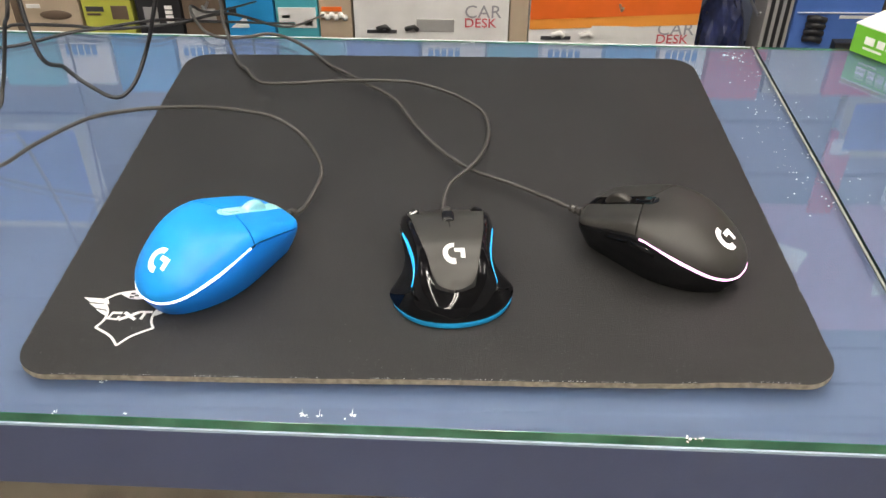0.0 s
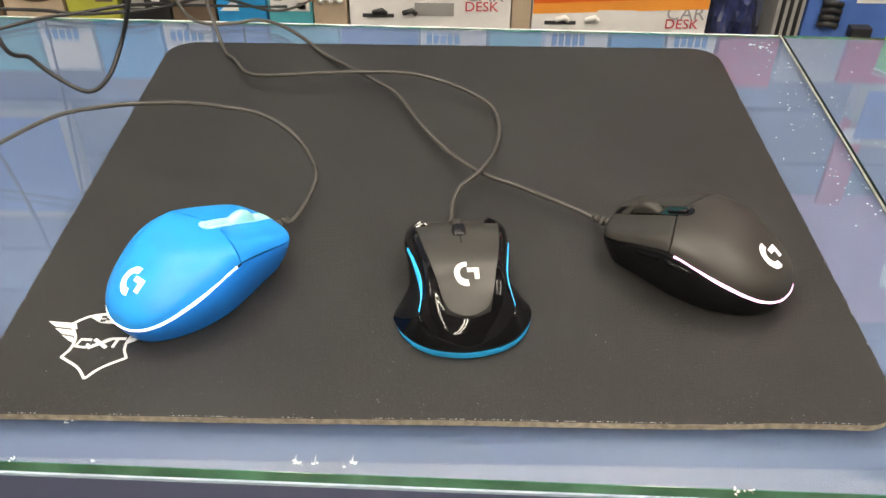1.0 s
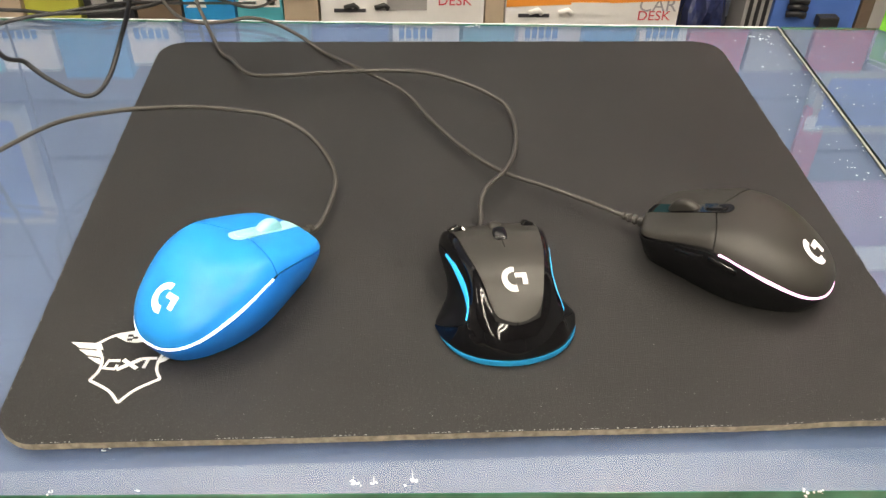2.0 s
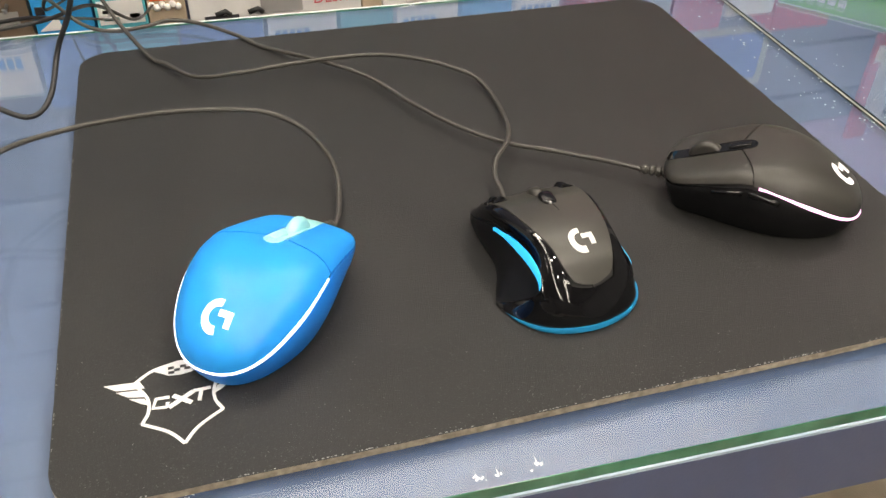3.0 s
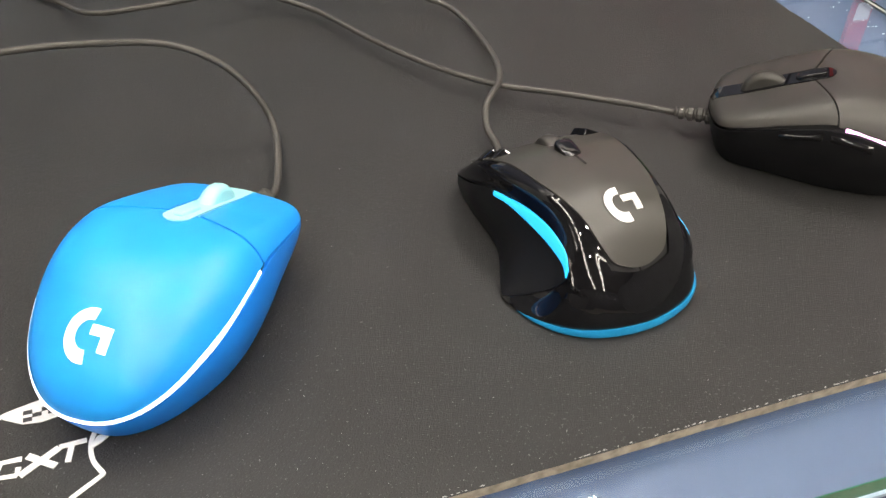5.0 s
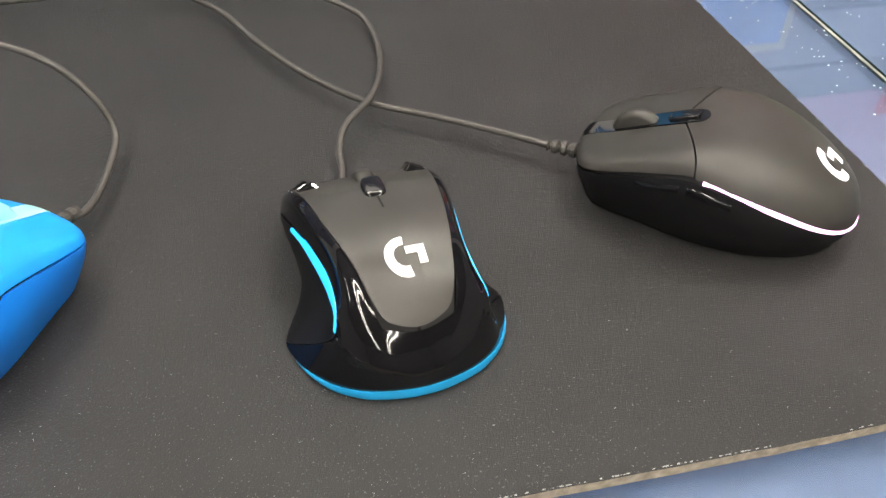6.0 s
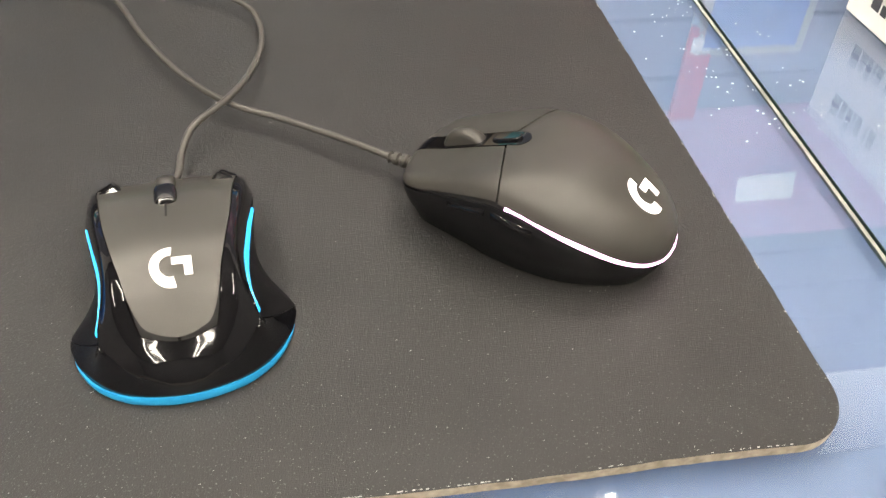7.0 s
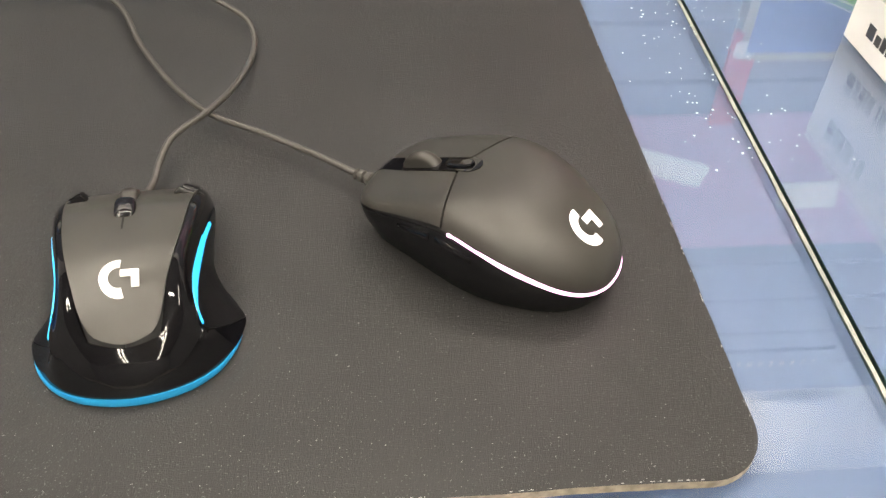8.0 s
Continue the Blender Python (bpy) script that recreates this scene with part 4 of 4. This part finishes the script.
for k in range(2):
    b = card_box("phone_box", pose(0.5968, 0.2835, 0.0003 + 0.0325 * k, 0, 0, -88.5), 0.155, 0.09, 0.032, M_WHITE_CARD, "white cardboard phone box stacked on the glass", "stacked phone boxes")
    for j, (x0, x1) in enumerate(((0.020, 0.027), (0.029, 0.034), (0.0355, 0.040), (0.0415, 0.0435), (0.045, 0.050), (0.055, 0.0565), (0.059, 0.064))):
        part("print_bar", box_bm(x0, x1, -0.0004, 0.0004, 0.011, 0.0185 if j in (0, 2, 5) else 0.0165), M_DARK_TEXT, b)
g = card_box("drive_box", pose(0.603, 0.430, 0.0003, 0, 0, -52), 0.13, 0.10, 0.026, M_GREEN, "green and white boxed drive standing on the glass")
part("lid", box_bm(-0.0005, 0.1305, -0.0005, 0.1005, 0.0262, 0.0272), M_WHITE_CARD, g, "white top face")
for x0, x1 in ((0.012, 0.021), (0.024, 0.031), (0.033, 0.040), (0.042, 0.049), (0.051, 0.058)):
    part("print_bar", box_bm(x0, x1, -0.0006, 0.0004, 0.011, 0.018), M_WHITE_CARD, g)
part("print_bar", box_bm(0.012, 0.030, -0.0006, 0.0004, 0.006, 0.008), M_WHITE_CARD, g)

# ---- product wall behind the counter ----
board = thing("display_board", pose(0.2, Y1, 0), "blue slatted display board fixed to the wall", "display board")
for k in range(20):
    z0 = FLOOR_Z + 0.1 + 0.125 * k
    part("slat", box_bm(-1.9, 2.2, -0.022, -0.002, z0, z0 + 0.117), M_BOARD, board, bevel=0.002)
for z in (-0.47, 0.205):
    s = thing("wall_shelf", pose(0.2, Y1 - 0.024, z), "tan laminate wall shelf holding boxed goods", "shelf", "wall shelves")
    part("board", box_bm(-1.6, 1.9, -0.24, 0, -0.018, 0), M_SHELF, s, bevel=0.002)
    for x in (-1.3, 0.1, 1.6):
        part("bracket", box_bm(x - 0.006, x + 0.006, -0.2, 0, -0.07, -0.0185), M_ALU, s, bevel=0.001)

FRONT = 1.0
Z_SHELF = -0.47


def pack(name, x0, x1, h, mat, label, d=0.06, y=None, z=Z_SHELF):
    t = thing(name, pose(x0, FRONT if y is None else y, z + 0.0005), label, "package", "goods on the wall shelf")
    part("carton", box_bm(0, x1 - x0, 0, d, 0, h), mat, t, bevel=0.0015)
    return t


def face_bar(t, x0, x1, z0, z1, mat, name="print_bar"):
    part(name, box_bm(x0, x1, -0.0012, 0.0006, z0, z1), mat, t)


def px(p):
    """Along the shelf, in shelf units of about a millimetre."""
    return 0.295 + (p - 877) * 0.000915


def pz(r):
    return -0.222 - (r - 35) * 0.0008 - Z_SHELF


a = pack("carton_box", px(-80), px(52), 0.33, M_BROWN, "brown cardboard package on the wall shelf")
face_bar(a, 0.03, 0.11, 0.20, 0.30, M_BEIGE, "label")
a = pack("carton_box", px(58), px(158), 0.31, M_BEIGE, "beige printed carton with a dark device picture")
bm = bmesh.new()
bmesh.ops.create_uvsphere(bm, u_segments=20, v_segments=10, radius=1, matrix=pose(0.052, -0.0008, pz(22)) @ Matrix.Diagonal((0.026, 0.0016, 0.008, 1)))
part("device_picture", bm, M_BROWN, a, smooth=True)
face_bar(a, 0.008, 0.03, pz(8), pz(0), M_WHITE_CARD)
a = pack("carton_box", px(164), px(250), 0.32, M_LIME, "lime green printed accessory carton")
face_bar(a, 0.006, 0.034, pz(14), pz(4), M_DARK_TEXT)
face_bar(a, 0.006, 0.028, pz(22), pz(18), M_BROWN)
face_bar(a, 0.046, 0.072, pz(30), pz(2), M_BROWN, "device_picture")
a = pack("blister_pack", px(258), px(336), 0.30, M_BLACK_CARD, "black blister pack with pale lettering bars")
for k in range(4):
    face_bar(a, 0.046, 0.058, pz(38 - 10 * k), pz(31 - 10 * k), M_WHITE_CARD)
face_bar(a, 0.012, 0.034, pz(42), pz(4), M_GREY, "device_picture")
a = pack("blister_pack", px(340), px(412), 0.29, M_BROWN, "brown translucent blister pack")
face_bar(a, 0.01, 0.052, pz(34), pz(6), M_GREY, "device_picture")
a = pack("blister_pack", px(416), px(498), 0.31, M_CYAN_CARD, "bright blue accessory blister pack")
face_bar(a, 0.004, 0.016, pz(16), pz(2), M_BLACK_CARD, "device_picture")
part("corner_flash", poly_bm([(0.004, -0.12), (0.03, -0.10), (0.034, -0.12)], 0, 0.001), M_WHITE_CARD, a).matrix_basis = pose(0, 0, pz(45) + 0.12, 90, 0, 0)
a = pack("accessory_card", px(502), px(576), 0.30, M_TEAL_CARD, "pale green accessory card with grey print")
face_bar(a, 0.004, 0.064, pz(44), pz(2), M_WHITE_CARD, "label")
face_bar(a, 0.010, 0.030, pz(38), pz(32), M_TEAL_CARD)
face_bar(a, 0.010, 0.022, pz(24), pz(18), M_GREY_TEXT)
face_bar(a, 0.045, 0.058, pz(40), pz(27), M_GREY_TEXT)
a = pack("accessory_card", px(578), px(634), 0.30, M_BEIGE, "tan card with orange beads packed behind film")
face_bar(a, 0.004, 0.036, pz(9), pz(0), M_ORANGE)
for k in range(6):
    bm = bmesh.new()
    bmesh.ops.create_uvsphere(bm, u_segments=10, v_segments=6, radius=0.005, matrix=pose(0.006 + 0.007 * k, -0.002, pz(16 + 5 * (k % 2))))
    part("bead", bm, M_WHITE_CARD, a, smooth=True)


def holder_box(x0, x1, label, orange):
    t = pack("holder_box", x0, x1, 0.36, M_WHITE_CARD, label)
    w = x1 - x0
    if orange:
        a0, a1 = pz(43), pz(30)
        part("orange_band", poly_bm([(0.001, a0), (w - 0.001, a1), (w - 0.001, 0.355), (0.001, 0.355)], 0, 0.001), M_ORANGE_LIGHT, t, "bright orange upper band").matrix_basis = pose(0, 0, 0, 90, 0, 0)
        part("orange_sash", poly_bm([(0.001, pz(22)), (w - 0.001, pz(6)), (w - 0.001, 0.355), (0.001, 0.355)], 0.0012, 0.002), M_ORANGE, t, "deep orange slanted sash").matrix_basis = pose(0, 0, 0, 90, 0, 0)
        bx, rows = 0.205, (52, 70)
    else:
        bx, rows = 0.176, (20, 40)
    text_mesh("lettering", "CAR", 0.030, M_GREY_TEXT, t, pose(bx, -0.0006, pz(rows[0]), 90, 0, 0))
    text_mesh("lettering", "DESK", 0.022, M_RED_TEXT, t, pose(bx, -0.0006, pz(rows[1]), 90, 0, 0))
    r = 58 if orange else 48
    face_bar(t, 0.020, 0.068, pz(r + 6), pz(r - 1), M_DARK_TEXT)
    for cx in (0.036, 0.082):
        bm = tube_bm([Vector((cx, -0.003, pz(r - 4))), Vector((cx + 0.014, -0.004, pz(r - 10))), Vector((cx + 0.02, -0.003, pz(r - 2)))], 0.004, 8)
        part("holder_picture", bm, M_BLACK_CARD if not orange else M_WHITE_CARD, t, smooth=True)
    face_bar(t, 0.10, 0.16, pz(r + 2), pz(r - 24), M_GREY if not orange else M_WHITE_CARD, "device_picture")
    return t


holder_box(px(638), px(908), "white boxed car phone holder with red lettering", False)
a = pack("carton_box", px(910), px(942), 0.30, M_BEIGE, "narrow tan carton between two white boxes")
holder_box(px(944), px(1238), "orange and white boxed car phone holder with red lettering", True)


def crumpled_bag(x0, x1, h, label):
    t = thing("plastic_bag", pose((x0 + x1) / 2, FRONT + 0.05, Z_SHELF + 0.0005), label, "bag", "goods on the wall shelf")
    bm = bmesh.new()
    bmesh.ops.create_icosphere(bm, subdivisions=4, radius=1)
    for v in bm.verts:
        n1 = noise.noise(v.co * 2.3) * 0.25 + abs(noise.noise(v.co * 5.5)) * 0.22
        v.co = Vector((v.co.x * (x1 - x0) / 2 * (0.95 + n1 * 0.4), v.co.y * 0.05 * (1 + n1), (v.co.z + 1) / 2 * h * (1 + 0.15 * n1)))
        v.co.z = max(v.co.z, 0)
    part("film", bm, M_DARK_PACK, t, "crinkled dark blue film")
    return t


crumpled_bag(px(1242), px(1345), 0.30, "crinkled dark blue plastic bag on the shelf")
for k in range(4):
    hook = thing("display_hook", pose(px((385, 1098, 1330, 1120)[k]), FRONT - 0.03, pz((6, 2, 8, 330)[k]) + Z_SHELF), "chrome display hook holding packages", "hook", "display hooks")
    part("rod", tube_bm([Vector((0, 0.28, 0.03)), Vector((0, 0.1, 0.02)), Vector((0, 0.01, 0.008)), Vector((0, 0, 0.016))], 0.0022, 8), M_ALU, hook, smooth=True)
a = pack("accessory_card", px(1350), px(1396), 0.33, M_GREY, "grey striped cable packs side by side")
for k in range(3):
    face_bar(a, 0.006 + 0.012 * k, 0.012 + 0.012 * k, 0.05, 0.32, M_BLACK_CARD, "stripe")
a = pack("camera_blister", px(1400), px(1548), 0.32, M_BLUE_CARD, "blue blister pack with four small black cameras")
face_bar(a, 0.072, 0.122, pz(14), pz(8), M_WHITE_CARD)
for k in range(4):
    bm = tube_bm([Vector((0.022, -0.002, pz(14 + 14 * k))), Vector((0.034, -0.010, pz(9 + 14 * k))), Vector((0.048, -0.010, pz(14 + 14 * k)))], 0.0052, 10)
    part("camera_unit", bm, M_BLACK_CARD, a, "small black camera", smooth=True)
part("adapter", box_bm(0.070, 0.102, -0.018, 0.0, pz(78), pz(56)), M_BLACK_CARD, a, "black square adapter", bevel=0.002)
part("blister", box_bm(0.004, 0.130, -0.003, 0.0, pz(3), pz(1)), M_BLISTER, a, "clear moulded rim", bevel=0.0008)
a = pack("carton_box", px(1552), px(1700), 0.30, M_BROWN, "dark brown carton at the shelf's end")
face_bar(a, 0.02, 0.11, 0.18, 0.28, M_GREY, "label")

# upper shelf: cartons that the glass mirrors
rng = random.Random(11)
x = -0.75
cols = (M_BLUE_CARD, M_WHITE_CARD, M_TEAL_CARD, M_WHITE_CARD, M_CYAN_CARD, M_WHITE_CARD, M_BLUE_CARD, M_TEAL_CARD)
k = 0
while x < 1.6:
    w = rng.uniform(0.075, 0.12)
    mat = cols[k % 8] if x < 0.62 else (M_RED, M_WHITE_CARD, M_RED, M_GREY)[k % 4]
    a = pack("shelf_carton", x, x + w, rng.uniform(0.11, 0.16), mat, "coloured carton in a row on the upper shelf", 0.09, 1.02, 0.205)
    if mat is M_WHITE_CARD:
        for j in range(5):
            face_bar(a, 0.010 + 0.011 * j, 0.018 + 0.011 * j, 0.065, 0.083, M_BLUE_TEXT)
    x += w + 0.006
    k += 1
poster = tagged(part("poster", box_bm(0.62, 1.9, Y1 - 0.0285, Y1 - 0.024, 0.72, 1.08), M_PINK, bevel=0.001), "plain pink poster on the display board", "poster")
for x0, z0, w, h in ((-0.85, 0.52, 0.34, 0.26), (1.0, 0.44, 0.22, 0.14)):
    t = thing("wall_screen", pose(x0, Y1 - 0.06, z0), "flat screen with a pale frame on the display board", "screen")
    part("bezel", box_bm(0, w, 0.0, 0.034, 0, h), M_GREY, t, bevel=0.004)
    part("panel", box_bm(0.018, w - 0.018, -0.002, 0.002, 0.018, h - 0.018), M_BLUE_CARD, t)

# notices and hanging packs on the board
def notice(x0, z0, w, h, tilt, mat, label):
    t = thing("paper_notice", pose(x0, Y1 - 0.0285, z0, 0, tilt, 0), label, "notice", "notices on the board")
    sheet = box_bm(0, w, -0.003, 0.0, 0, h)
    for v in sheet.verts:
        v.co.y -= 0.02 * (v.co.x / w) ** 2
    part("sheet", sheet, mat, t, bevel=0.0008)
    return t


notice(0.86, 0.79, 0.17, 0.055, -14, M_WHITE_CARD, "white folded paper notice pinned to the blue board")
notice(1.20, 0.90, 0.12, 0.070, 10, M_WHITE_CARD, "small white paper notice pinned to the blue board")
notice(1.34, 1.66, 0.24, 0.30, -6, M_WHITE_CARD, "large white paper sheet fixed high on the wall")
for x0, z0, h in ((0.99, 0.52, 0.20), (1.50, 0.50, 0.26)):
    t = thing("hanging_pack", pose(x0, Y1 - 0.06, z0), "narrow red pack hanging on the blue board", "package", "hanging red packs")
    part("card", box_bm(0, 0.05, 0, 0.012, 0, h), M_RED, t, bevel=0.002)
    part("label", box_bm(0.006, 0.044, -0.001, 0.0, h * 0.1, h * 0.25), M_WHITE_CARD, t)

rail = thing("price_rail", pose(0.28, Y1 - 0.024, 1.50), "blue price rail with small grey tags on the board", "price rail")
part("rail", box_bm(-0.02, 1.25, -0.012, 0.0, -0.045, 0.03), M_BOARD, rail, bevel=0.002)
tag = None
for k in range(42):
    m = pose(0.01 + 0.029 * k, -0.0135, 0)
    if tag is None:
        tag = part("tag", box_bm(-0.0055, 0.0055, -0.001, 0.001, -0.010, 0.012), M_GREY, rail, bevel=0.0004)
        tag.matrix_basis = m
    else:
        ob = new("tag", tag.data)
        ob.parent = rail
        ob.matrix_basis = m

# ---- marks on the glass ----
rng = random.Random(9)
chips = bmesh.new()
for k in range(150):
    # bright flakes near the sheets' joint
    y = rng.uniform(0.20, 0.46)
    x = JOINT - abs(rng.gauss(0, 0.018)) - 0.002 if rng.random() < 0.75 else JOINT + abs(rng.gauss(0, 0.02)) + 0.004
    s = rng.choice((0.0003, 0.0004, 0.0005, 0.0008))
    a = rng.uniform(0, 6.28)
    pts = [(x + s * math.cos(a + q) * rng.uniform(0.5, 1.3), y + s * math.sin(a + q) * rng.uniform(0.4, 1.0)) for q in (0, 1.7, 3.3, 4.9)]
    poly_bm(pts, 0.0001, 0.0003, chips)
for x, y, s in ((-0.0777, 0.0048, 1.0), (-0.0687, 0.005, 0.8), (-0.0517, 0.0065, 0.9), (-0.2058, 0.002, 0.7), (-0.170, 0.0021, 0.5), (0.1205, -0.0006, 1.0), (0.127, -0.0006, 0.7), (-0.189, 0.0245, 0.8), (0.001, 0.468, 1.2), (-0.006, 0.467, 0.8), (0.232, 0.455, 2.2), (0.240, 0.450, 1.6), (0.246, 0.440, 1.0)):
    if 0.004 < y < 0.007:
        poly_bm([(x - 0.0003, y), (x + 0.0002, y), (x - 0.0001, y + 0.0055)], 0.0001, 0.00025, chips)
    for k in range(7):
        cx, cy = x + rng.gauss(0, 0.0016) * s, y + rng.gauss(0, 0.0009) * s
        a, r = rng.uniform(0, 6.28), rng.uniform(0.0003, 0.0009) * s
        pts = [(cx + r * math.cos(a + q) * rng.uniform(0.4, 1.2), cy + r * math.sin(a + q) * rng.uniform(0.4, 1.2)) for q in (0, 1.3, 2.6, 3.9, 5.1)]
        poly_bm(pts, 0.0001, 0.0004, chips)
ob = part("glass_chips", chips, M_CHIP)
ob.matrix_world = COUNTER
tagged(ob, "bright chips and dust flakes on the glass edge", "chips", kind="stuff")
